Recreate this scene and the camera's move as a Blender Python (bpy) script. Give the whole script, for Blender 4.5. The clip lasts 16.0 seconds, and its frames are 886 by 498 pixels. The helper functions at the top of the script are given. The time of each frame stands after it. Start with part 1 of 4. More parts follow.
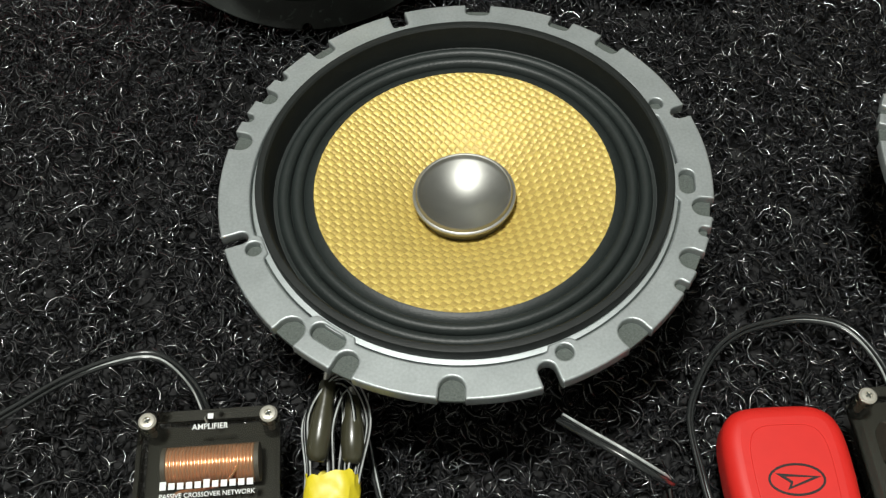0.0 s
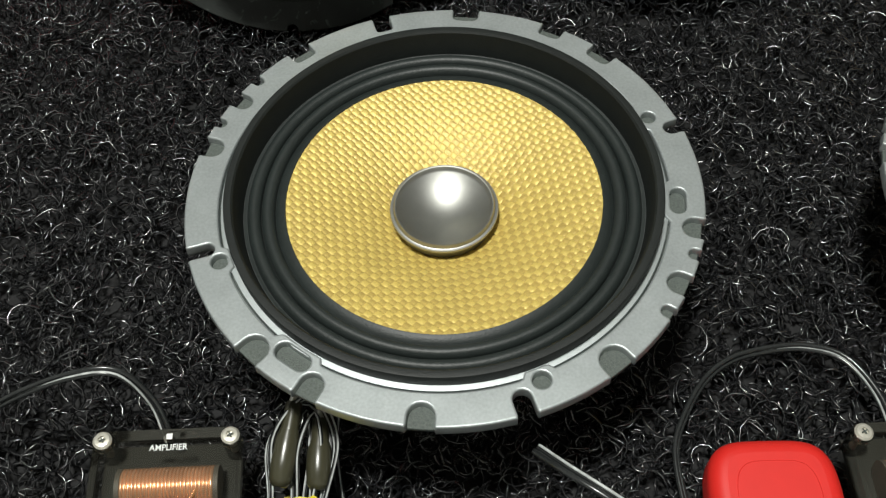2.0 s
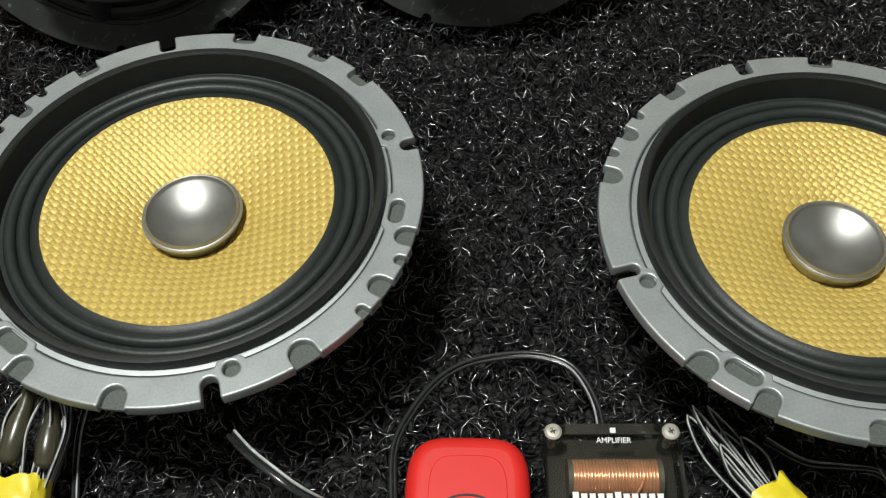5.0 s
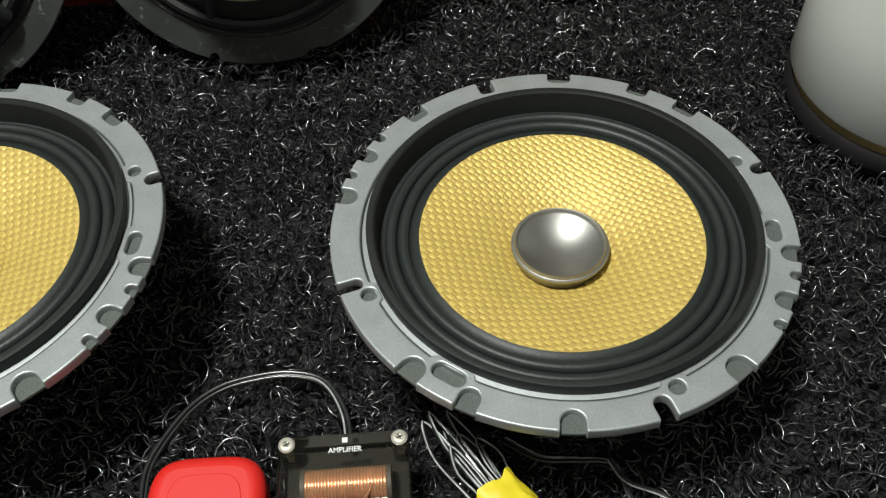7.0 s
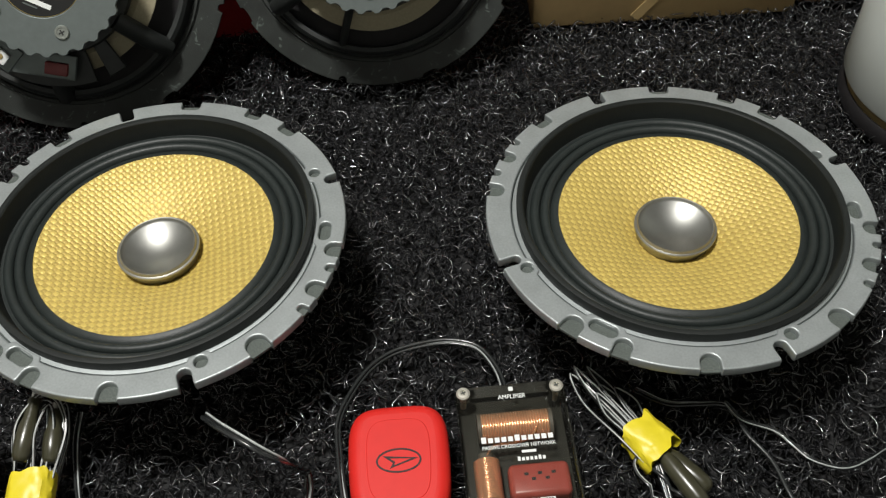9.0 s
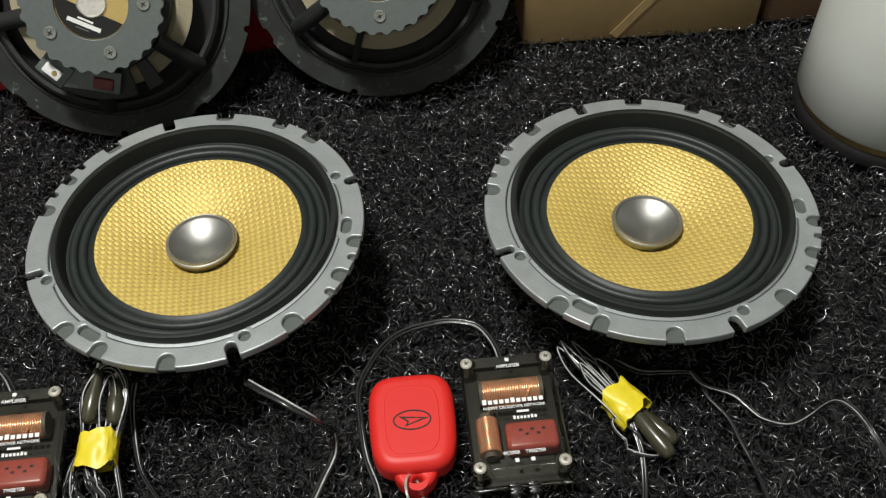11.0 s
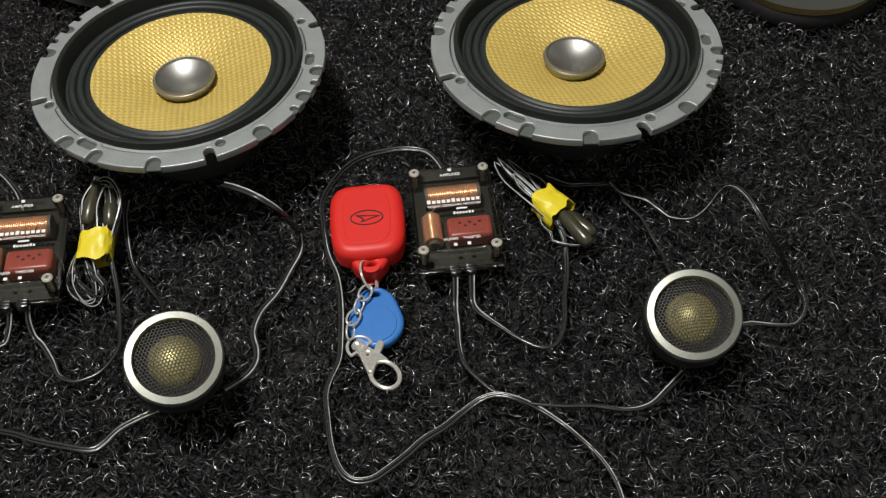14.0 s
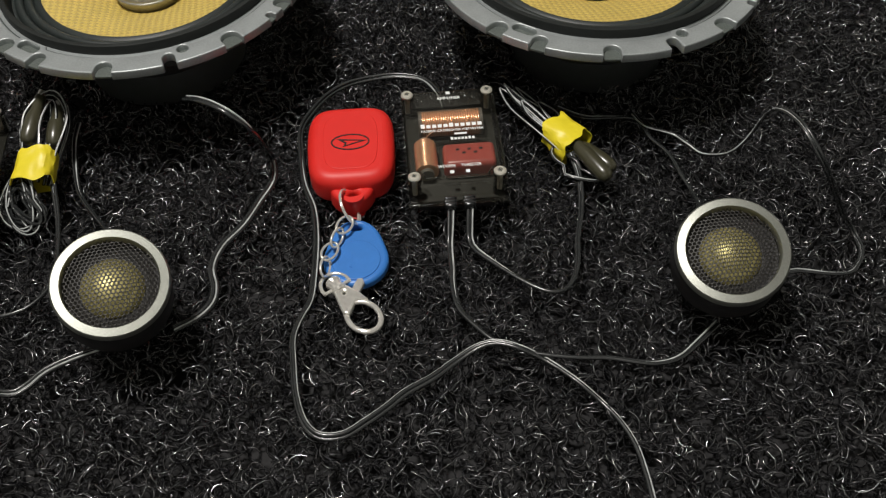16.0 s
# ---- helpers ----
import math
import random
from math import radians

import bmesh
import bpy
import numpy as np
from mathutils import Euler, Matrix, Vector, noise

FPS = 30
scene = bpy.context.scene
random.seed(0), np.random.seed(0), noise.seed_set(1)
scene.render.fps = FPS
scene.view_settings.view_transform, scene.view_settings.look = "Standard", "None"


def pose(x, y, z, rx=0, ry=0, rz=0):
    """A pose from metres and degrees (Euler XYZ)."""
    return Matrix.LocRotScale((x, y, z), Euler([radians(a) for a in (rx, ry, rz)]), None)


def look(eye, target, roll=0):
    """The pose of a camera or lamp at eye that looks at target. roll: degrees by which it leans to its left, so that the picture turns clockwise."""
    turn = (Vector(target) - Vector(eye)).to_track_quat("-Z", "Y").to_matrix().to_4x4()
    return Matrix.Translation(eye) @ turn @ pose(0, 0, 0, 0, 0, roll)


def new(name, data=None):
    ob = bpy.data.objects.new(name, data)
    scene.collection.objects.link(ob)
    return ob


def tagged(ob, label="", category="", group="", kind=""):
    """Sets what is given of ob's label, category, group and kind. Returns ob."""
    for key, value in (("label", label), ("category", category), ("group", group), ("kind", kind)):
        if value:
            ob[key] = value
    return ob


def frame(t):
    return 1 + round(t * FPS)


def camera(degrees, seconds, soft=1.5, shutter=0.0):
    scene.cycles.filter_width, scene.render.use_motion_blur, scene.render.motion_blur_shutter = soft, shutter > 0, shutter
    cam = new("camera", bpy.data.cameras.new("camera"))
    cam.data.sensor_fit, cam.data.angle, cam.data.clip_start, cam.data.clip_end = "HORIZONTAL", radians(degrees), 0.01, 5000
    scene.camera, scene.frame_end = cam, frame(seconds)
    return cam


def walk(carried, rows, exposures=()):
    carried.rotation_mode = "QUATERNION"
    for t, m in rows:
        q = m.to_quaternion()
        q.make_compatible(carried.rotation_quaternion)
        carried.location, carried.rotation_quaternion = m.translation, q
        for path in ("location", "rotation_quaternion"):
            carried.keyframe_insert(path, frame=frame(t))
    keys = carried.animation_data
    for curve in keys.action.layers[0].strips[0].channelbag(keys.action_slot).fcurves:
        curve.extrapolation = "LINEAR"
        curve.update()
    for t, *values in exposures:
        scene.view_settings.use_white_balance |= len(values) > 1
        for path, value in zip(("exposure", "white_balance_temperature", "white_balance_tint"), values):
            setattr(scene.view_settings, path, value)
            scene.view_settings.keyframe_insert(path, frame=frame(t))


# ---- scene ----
cam = camera(48.7, 16.0, soft=1.3)
METRES, EYE, TILT, LEAN, TURN = 0.597, 0.312, -57.0, 1.5, 0.0
ROWS = [
    (0.0, 0.0, 0.0, 0.0, 0.0, 0.0, -0.0),
    (0.5, -0.0005, 0.0198, 0.004, 0.04, -0.04, -0.11),
    (1.0, -0.0003, 0.0241, 0.0074, 0.13, -0.1, -0.49),
    (1.5, 0.0019, 0.0267, 0.0071, 0.24, -0.1, -0.8),
    (2.0, 0.0159, 0.0265, 0.008, 0.42, 0.12, -1.33),
    (2.5, 0.0276, 0.0268, 0.0102, 0.68, 0.41, -1.92),
    (3.0, 0.0348, 0.0268, 0.0033, 1.11, 1.01, -2.7),
    (3.5, 0.0448, 0.0192, -0.003, 1.63, 1.96, -3.34),
    (4.0, 0.0927, 0.0094, 0.0031, 1.7, 2.8, -3.47),
    (4.5, 0.133, -0.0062, 0.0054, 1.68, 2.73, -3.32),
    (5.0, 0.178, -0.0091, -0.0058, 1.65, 2.42, -3.12),
    (7.5, 0.3197, -0.032, -0.0128, -0.4, 4.77, 1.33),
    (8.0, 0.3173, -0.0324, -0.0155, -0.49, 4.76, 1.57),
    (8.5, 0.2605, -0.0696, -0.0309, -0.59, 4.97, 1.84),
    (9.0, 0.204, -0.1415, -0.0527, -0.79, 6.27, 1.92),
    (11.5, 0.1873, -0.2781, -0.0916, -1.55, 6.25, 2.34),
    (12.0, 0.1966, -0.319, -0.1257, -1.52, 6.12, 2.49),
    (12.5, 0.2005, -0.3519, -0.1572, -1.51, 6.01, 2.64),
    (13.0, 0.2157, -0.3555, -0.2014, -1.5, 5.82, 2.81),
    (13.5, 0.2225, -0.3542, -0.2279, -1.55, 5.58, 2.97),
    (14.0, 0.2215, -0.3556, -0.2338, -1.48, 5.6, 2.89),
    (14.5, 0.2268, -0.3193, -0.2549, -1.62, 6.33, 1.92),
    (15.0, 0.225, -0.2884, -0.2678, -1.58, 7.06, 1.31),
    (15.5, 0.2262, -0.2575, -0.2849, -1.44, 7.13, 1.3),
    (16.0, 0.2319, -0.2273, -0.294, -1.31, 7.17, 1.35),
]
walk(cam, [(t, pose(0, 0, EYE, TILT, LEAN, TURN) @ pose(METRES * x, METRES * y, METRES * z, 90 + pitch, roll, yaw)) for t, x, y, z, yaw, pitch, roll in ROWS],
     exposures=[(0.0, 0.0, 6500, 10), (5.0, 0.02, 6500, 11), (7.5, 0.12, 6500, 11), (8.3, 0.08, 6520, 12), (9.0, -0.02, 6550, 14), (11.5, -0.05, 6600, 14), (13.0, -0.16, 6650, 15), (16.0, -0.2, 6700, 17)])

# ---- light ----
world = bpy.data.worlds.new("room_air")
scene.world = world
world.use_nodes = True
world.node_tree.nodes["Background"].inputs[0].default_value = (0.75, 0.85, 0.9, 1)
world.node_tree.nodes["Background"].inputs[1].default_value = 0.12
bulb = bpy.data.lights.new("ceiling_lamp_light", "AREA")
bulb.shape, bulb.size = "DISK", 0.20
bulb.energy, bulb.color = 26.5, (0.985, 1.0, 0.94)
lamp = new("ceiling_lamp_light", bulb)
lamp.matrix_world = look((-0.17, 0.05, 1.55), (0.1, 0.15, 0.0))


# ---- materials ----
def material(name, color, rough=0.5, metal=0.0, vary=0.15, scale=400.0, bump=0.0, bump_scale=800.0, stain=0.0, coat=0.0, spec=0.5):
    """A Principled material with fine grain, broad stains and relief, in object space."""
    m = bpy.data.materials.new(name)
    m.use_nodes = True
    nt = m.node_tree
    b = nt.nodes["Principled BSDF"]
    b.inputs["Metallic"].default_value = metal
    b.inputs["Roughness"].default_value = rough
    b.inputs["Coat Weight"].default_value = coat
    b.inputs["Coat Roughness"].default_value = 0.16
    b.inputs["Specular IOR Level"].default_value = spec
    tc = nt.nodes.new("ShaderNodeTexCoord")
    n1 = nt.nodes.new("ShaderNodeTexNoise")
    n1.inputs["Scale"].default_value = scale
    n1.inputs["Detail"].default_value = 4
    nt.links.new(tc.outputs["Object"], n1.inputs["Vector"])
    n2 = nt.nodes.new("ShaderNodeTexNoise")
    n2.inputs["Scale"].default_value = scale / 12
    n2.inputs["Detail"].default_value = 3
    nt.links.new(tc.outputs["Object"], n2.inputs["Vector"])
    add = nt.nodes.new("ShaderNodeMath")
    add.operation = "MULTIPLY_ADD"
    nt.links.new(n2.outputs["Fac"], add.inputs[0])
    add.inputs[1].default_value = stain
    nt.links.new(n1.outputs["Fac"], add.inputs[2])
    rmp = nt.nodes.new("ShaderNodeMapRange")
    rmp.inputs["From Min"].default_value, rmp.inputs["From Max"].default_value = 0.3, 0.7 + stain
    nt.links.new(add.outputs[0], rmp.inputs["Value"])
    mix = nt.nodes.new("ShaderNodeMix")
    mix.data_type = "RGBA"
    mix.inputs["A"].default_value = (*[c * (1 - vary) for c in color], 1)
    mix.inputs["B"].default_value = (*[min(1, c * (1 + vary)) for c in color], 1)
    nt.links.new(rmp.outputs[0], mix.inputs["Factor"])
    nt.links.new(mix.outputs["Result"], b.inputs["Base Color"])
    if bump:
        n3 = nt.nodes.new("ShaderNodeTexNoise")
        n3.inputs["Scale"].default_value = bump_scale
        nt.links.new(tc.outputs["Object"], n3.inputs["Vector"])
        bp = nt.nodes.new("ShaderNodeBump")
        bp.inputs["Strength"].default_value = bump
        bp.inputs["Distance"].default_value = 0.0003
        nt.links.new(n3.outputs["Fac"], bp.inputs["Height"])
        nt.links.new(bp.outputs["Normal"], b.inputs["Normal"])
    return m


def worn_paint(name, color, bare, rough):
    """Dull black paint with a dusty film, scuffs and small chips down to grey metal."""
    m = material(name, color, rough, 0.1, 0.45, 160, 0.35, 1300, 1.0)
    nt = m.node_tree
    b = nt.nodes["Principled BSDF"]
    under = b.inputs["Base Color"].links[0].from_socket
    tc = nt.nodes.new("ShaderNodeTexCoord")
    chip = nt.nodes.new("ShaderNodeTexNoise")
    chip.inputs["Scale"].default_value, chip.inputs["Detail"].default_value = 190, 6
    chip.inputs["Distortion"].default_value = 1.2
    nt.links.new(tc.outputs["Object"], chip.inputs["Vector"])
    film = nt.nodes.new("ShaderNodeTexNoise")
    film.inputs["Scale"].default_value, film.inputs["Detail"].default_value = 38, 5
    nt.links.new(tc.outputs["Object"], film.inputs["Vector"])
    for tex, lo, hi, most in ((film, 0.42, 0.75, 0.13), (chip, 0.62, 0.70, 0.75)):
        rng = nt.nodes.new("ShaderNodeMapRange")
        rng.inputs["From Min"].default_value, rng.inputs["From Max"].default_value = lo, hi
        rng.inputs["To Max"].default_value = most
        nt.links.new(tex.outputs["Fac"], rng.inputs["Value"])
        mix = nt.nodes.new("ShaderNodeMix")
        mix.data_type = "RGBA"
        mix.inputs["B"].default_value = (*bare, 1)
        nt.links.new(rng.outputs[0], mix.inputs["Factor"])
        nt.links.new(under, mix.inputs["A"])
        under = mix.outputs["Result"]
    nt.links.new(under, b.inputs["Base Color"])
    return m


def smoked_plastic(name, tint, gloss):
    """Thin clear plastic: tinted see-through with a glossy face."""
    m = bpy.data.materials.new(name)
    m.use_nodes = True
    nt = m.node_tree
    nt.nodes.remove(nt.nodes["Principled BSDF"])
    tr = nt.nodes.new("ShaderNodeBsdfTransparent")
    tr.inputs[0].default_value = (*tint, 1)
    gl = nt.nodes.new("ShaderNodeBsdfGlossy")
    gl.inputs["Roughness"].default_value = gloss
    fr = nt.nodes.new("ShaderNodeFresnel")
    fr.inputs["IOR"].default_value = 1.5
    mix = nt.nodes.new("ShaderNodeMixShader")
    nt.links.new(fr.outputs[0], mix.inputs[0])
    nt.links.new(tr.outputs[0], mix.inputs[1])
    nt.links.new(gl.outputs[0], mix.inputs[2])
    haze = nt.nodes.new("ShaderNodeBsdfDiffuse")
    haze.inputs["Color"].default_value = (0.17, 0.165, 0.135, 1)
    cloudy = nt.nodes.new("ShaderNodeMixShader")
    cloudy.inputs[0].default_value = 0.025
    nt.links.new(mix.outputs[0], cloudy.inputs[1])
    nt.links.new(haze.outputs[0], cloudy.inputs[2])
    nt.links.new(cloudy.outputs[0], nt.nodes["Material Output"].inputs[0])
    return m


ALU = material("cast_aluminium_paint", (0.39, 0.42, 0.42), 0.40, 0.50, 0.30, 1100, 0.14, 6000, 0.9)
POLISHED = material("turned_aluminium", (0.50, 0.54, 0.54), 0.48, 0.9, 0.10, 600, 0.1, 2500, 0.4)
# Rough grey-green metal, its colour darkened to give notches and screw slots depth.
RECESS = material("dark_rough_recess_metal", (0.098, 0.114, 0.103), 0.6, 0.2, 0.3, 1500, 0.8, 2500)
RUBBER = material("black_rubber", (0.0190, 0.0243, 0.0230), 0.46, 0, 0.35, 500, 0.3, 1500, 0.8, 0, 0.42)
GASKET = material("dull_black_gasket_foam", (0.0100, 0.0125, 0.0115), 0.55, 0, 0.4, 300, 0.4, 1500, 0.8, 0, 0.35)
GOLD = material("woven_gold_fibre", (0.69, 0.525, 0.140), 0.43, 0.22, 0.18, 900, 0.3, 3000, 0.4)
# Slightly darker and glossier than the warp, so the threads stand apart.
WEFT = material("darker_gold_weft_fibre", (0.55, 0.395, 0.110), 0.36, 0.22, 0.25, 900, 0.3, 3000, 0.5)
SILVER = material("satin_silver_cap", (0.40, 0.40, 0.375), 0.43, 1.0, 0.06, 300, 0.05, 2500, 0.4)
CHROME = material("nickel_plated_steel", (0.88, 0.86, 0.80), 0.17, 0.65, 0.12, 500, 0.08, 900)
BLACK_STEEL = material("black_painted_steel", (0.045, 0.05, 0.049), 0.45, 0.2, 0.35, 250, 0.2, 1500, 0.8)
GREY_STEEL = material("grey_plated_steel", (0.16, 0.185, 0.18), 0.45, 0.5, 0.15, 300, 0.1, 1500, 0.6)
CREAM = material("cream_spider_cloth", (0.36, 0.32, 0.215), 0.85, 0, 0.15, 900, 0.4, 3000, 0.4)
LABEL_GOLD = material("gold_label_foil", (0.62, 0.46, 0.17), 0.35, 0.4, 0.05, 200)
LABEL_BLACK = material("black_label", (0.012, 0.012, 0.012), 0.35, 0, 0.1, 200)
WHITE_INK = material("white_ink", (0.82, 0.84, 0.82), 0.5, 0, 0.05, 900)
BLACK_INK = material("black_ink", (0.015, 0.013, 0.013), 0.5, 0, 0.2, 900)
CABLE_BLACK = material("black_cable_pvc", (0.020, 0.022, 0.022), 0.27, 0, 0.3, 300, 0.05, 900, 0.5, 0.4, 0.7)
# Pale stripe colour; it also paints the highlight lines of the glossy cables.
CABLE_GREY = material("pale_highlight_stripe_pvc", (0.46, 0.48, 0.47), 0.35, 0, 0.3, 250)
PLUG = material("olive_black_connector_sleeve", (0.045, 0.043, 0.025), 0.30, 0, 0.4, 150, 0.12, 500, 0.8, 0.2, 0.6)
YELLOW = material("yellow_adhesive_tape", (0.80, 0.66, 0.03), 0.4, 0, 0.06, 200, 0.3, 250, 0.3)
RED_RUBBER = material("red_silicone", (0.70, 0.022, 0.016), 0.48, 0, 0.05, 150, 0.06, 1800, 0.3)
BLUE = material("blue_plastic_tag", (0.030, 0.18, 0.54), 0.38, 0, 0.10, 200, 0.15, 900, 0.5)
SCREW_BRIGHT = material("bright_nickel_screw", (0.72, 0.69, 0.60), 0.30, 0.55, 0.12, 600, 0.1, 2000)
COPPER = material("enamelled_copper_wire", (0.86, 0.50, 0.31), 0.24, 0.65, 0.12, 300)
RED_CAP = material("red_brown_capacitor", (0.36, 0.075, 0.060), 0.33, 0, 0.1, 200)
FRAME_BLACK = material("dull_black_frame", (0.022, 0.025, 0.024), 0.5, 0.1, 0.4, 220, 0.3, 1500, 0.8)
FRAME_WORN = worn_paint("worn_black_frame_paint", (0.018, 0.021, 0.019), (0.13, 0.155, 0.14), 0.52)
SCREW_GREY = material("dull_zinc_screw", (0.30, 0.32, 0.29), 0.42, 0.6, 0.2, 700, 0.1, 2000)
DARK_RED = material("dark_red_terminal", (0.20, 0.028, 0.028), 0.4, 0, 0.15, 300)
BRASS = material("brass_contact", (0.55, 0.40, 0.16), 0.35, 0.8, 0.1, 500)
FERRITE = material("grey_ferrite", (0.10, 0.09, 0.075), 0.6, 0, 0.2, 400)
BOARD = material("dark_circuit_board", (0.012, 0.012, 0.008), 0.65, 0, 0.4, 250, 0, 800, 0.8)
SMOKED = smoked_plastic("smoked_clear_plastic", (0.92, 0.92, 0.88), 0.09)
WHITE_PLASTIC = material("white_plastic", (0.72, 0.76, 0.72), 0.45, 0, 0.03, 60, 0, 300, 0.5)
TAN = material("tan_rim", (0.30, 0.22, 0.09), 0.6, 0, 0.15, 200)
BASE_BLACK = material("matt_black_base", (0.012, 0.011, 0.012), 0.6, 0, 0.2, 200)
CARDBOARD = material("brown_cardboard", (0.42, 0.29, 0.13), 0.85, 0, 0.14, 120, 0.2, 400, 0.8)
CARDBOARD_DARK = material("dark_brown_cardboard", (0.16, 0.09, 0.045), 0.85, 0, 0.2, 120, 0.2, 400, 0.8)
TAPE = material("clear_brown_parcel_tape", (0.42, 0.30, 0.14), 0.25, 0, 0.1, 90)
RED_CARTON = material("red_printed_carton", (0.42, 0.02, 0.025), 0.5, 0, 0.2, 120, 0.1, 500, 0.8)
DOME_MESH = material("black_grille_steel", (0.02, 0.019, 0.016), 0.45, 0.2, 0.2, 500)
DOME_GOLD = material("gold_tweeter_dome", (0.53, 0.46, 0.18), 0.42, 0.5, 0.08, 600)
RING_METAL = material("brushed_titanium_ring", (0.30, 0.31, 0.275), 0.42, 0.85, 0.08, 1200, 0.15, 3000)
# Pale tone sets how much lamp light the unseen walls throw back.
WALL_PAINT = material("pale_bounce_wall_paint", (0.55, 0.555, 0.53), 0.8, 0, 0.04, 20, 0.1, 200, 0.3)
CURL = material("black_curled_vinyl", (0.0150, 0.0156, 0.0172), 0.245, 0, 0.4, 120, 0, 500, 0.5, 0.9, 1.0)
MAT_BACK = material("black_mat_backing", (0.009, 0.009, 0.0095), 0.8, 0, 0.4, 300, 0.6, 700)


# ---- mesh helpers ----
def mesh_of(bm, name, smooth=True):
    me = bpy.data.meshes.new(name)
    bm.normal_update()
    bm.to_mesh(me)
    bm.free()
    me.shade_smooth() if smooth else me.shade_flat()
    return me


def part(name, me, mat, parent=None, label="", m=None):
    """One mesh object, under a thing or a part if parent is given."""
    ob = new(name, me)
    if not me.materials:
        me.materials.append(mat)
    if parent:
        ob.parent = parent
    if m is not None:
        ob.matrix_basis = m
    if label:
        tagged(ob, label)
    return ob


def thing(name, m, label, category, group="", kind=""):
    ob = new(name)
    ob.empty_display_size = 0.01
    ob.matrix_world = m
    return tagged(ob, label, category, group, kind)


def sharp(me, angle=35):
    """Smooth faces with sharp edges over that angle."""
    me.shade_smooth()
    me.set_sharp_from_angle(angle=radians(angle))
    return me


def lathe(name, profile, seg=96, angle=35, closed=False):
    """Turn a profile of (radius, height) round z."""
    bm = bmesh.new()
    rings = []
    for r, z in profile:
        if r < 1e-6:
            rings.append([bm.verts.new((0, 0, z))])
        else:
            rings.append([bm.verts.new((r * math.cos(2 * math.pi * i / seg), r * math.sin(2 * math.pi * i / seg), z)) for i in range(seg)])
    pairs = list(zip(rings, rings[1:]))
    if closed:
        pairs.append((rings[-1], rings[0]))
    for a, b in pairs:
        for i in range(seg):
            j = (i + 1) % seg
            if len(a) == 1 and len(b) > 1:
                bm.faces.new((a[0], b[j], b[i]))
            elif len(b) == 1 and len(a) > 1:
                bm.faces.new((a[i], a[j], b[0]))
            elif len(a) > 1:
                bm.faces.new((a[i], a[j], b[j], b[i]))
    bmesh.ops.recalc_face_normals(bm, faces=bm.faces)
    return sharp(mesh_of(bm, name), angle)


def block(name, sx, sy, sz, bevel=0.001, segs=2, base=True):
    """A bevelled box, its foot at z = 0."""
    bm = bmesh.new()
    bmesh.ops.create_cube(bm, size=1, matrix=Matrix.Translation((0, 0, sz / 2 if base else 0)) @ Matrix.Diagonal((sx, sy, sz, 1)))
    if bevel:
        bmesh.ops.bevel(bm, geom=bm.edges[:], offset=bevel, segments=segs, affect="EDGES", profile=0.5)
    return sharp(mesh_of(bm, name), 40)


def plate(name, outlines, thick, bevel=0.0, res=2):
    """A flat plate cut from outlines (the first is the rim, the others holes); its top at z = 0."""
    cu = bpy.data.curves.new(name, "CURVE")
    cu.dimensions, cu.fill_mode = "2D", "BOTH"
    cu.extrude = max(thick / 2 - bevel, 0.00001)
    cu.bevel_depth, cu.bevel_resolution = bevel, res
    cu.offset = -bevel
    for pts in outlines:
        s = cu.splines.new("POLY")
        s.points.add(len(pts) - 1)
        for p, (x, y) in zip(s.points, pts):
            p.co = (x, y, 0, 1)
        s.use_cyclic_u = True
    ob = bpy.data.objects.new(name, cu)
    scene.collection.objects.link(ob)
    dg = bpy.context.evaluated_depsgraph_get()
    me = bpy.data.meshes.new_from_object(ob.evaluated_get(dg))
    bpy.data.objects.remove(ob)
    bpy.data.curves.remove(cu)
    me.name = name
    me.transform(Matrix.Translation((0, 0, -thick / 2)))
    return sharp(me, 35)


def words(name, text, size, x, y, z, parent, mat=None, width=0.0):
    """Printed letters lying flat, centred at x, y."""
    cu = bpy.data.curves.new(name, "FONT")
    cu.body, cu.size, cu.align_x, cu.align_y = text, size, "CENTER", "CENTER"
    cu.offset = size * 0.012
    ob = bpy.data.objects.new(name, cu)
    scene.collection.objects.link(ob)
    me = bpy.data.meshes.new_from_object(ob.evaluated_get(bpy.context.evaluated_depsgraph_get()))
    bpy.data.objects.remove(ob)
    bpy.data.curves.remove(cu)
    if width:
        xs = [v.co.x for v in me.vertices]
        me.transform(Matrix.Diagonal((width / (max(xs) - min(xs)), 1, 1, 1)))
    return part(name, me, mat or WHITE_INK, parent, "", Matrix.Translation((x, y, z)))


def smooth_path(pts, step=0.0015):
    """Catmull-Rom through the points."""
    p = [Vector(q) for q in pts]
    p = [p[0] * 2 - p[1]] + p + [p[-1] * 2 - p[-2]]
    out = []
    for a, b, c, d in zip(p, p[1:], p[2:], p[3:]):
        n = max(2, int((c - b).length / step))
        for i in range(n):
            t = i / n
            out.append(0.5 * ((2 * b) + (c - a) * t + (2 * a - 5 * b + 4 * c - d) * t * t + (3 * b - a - 3 * c + d) * t ** 3))
    out.append(p[-2])
    return out


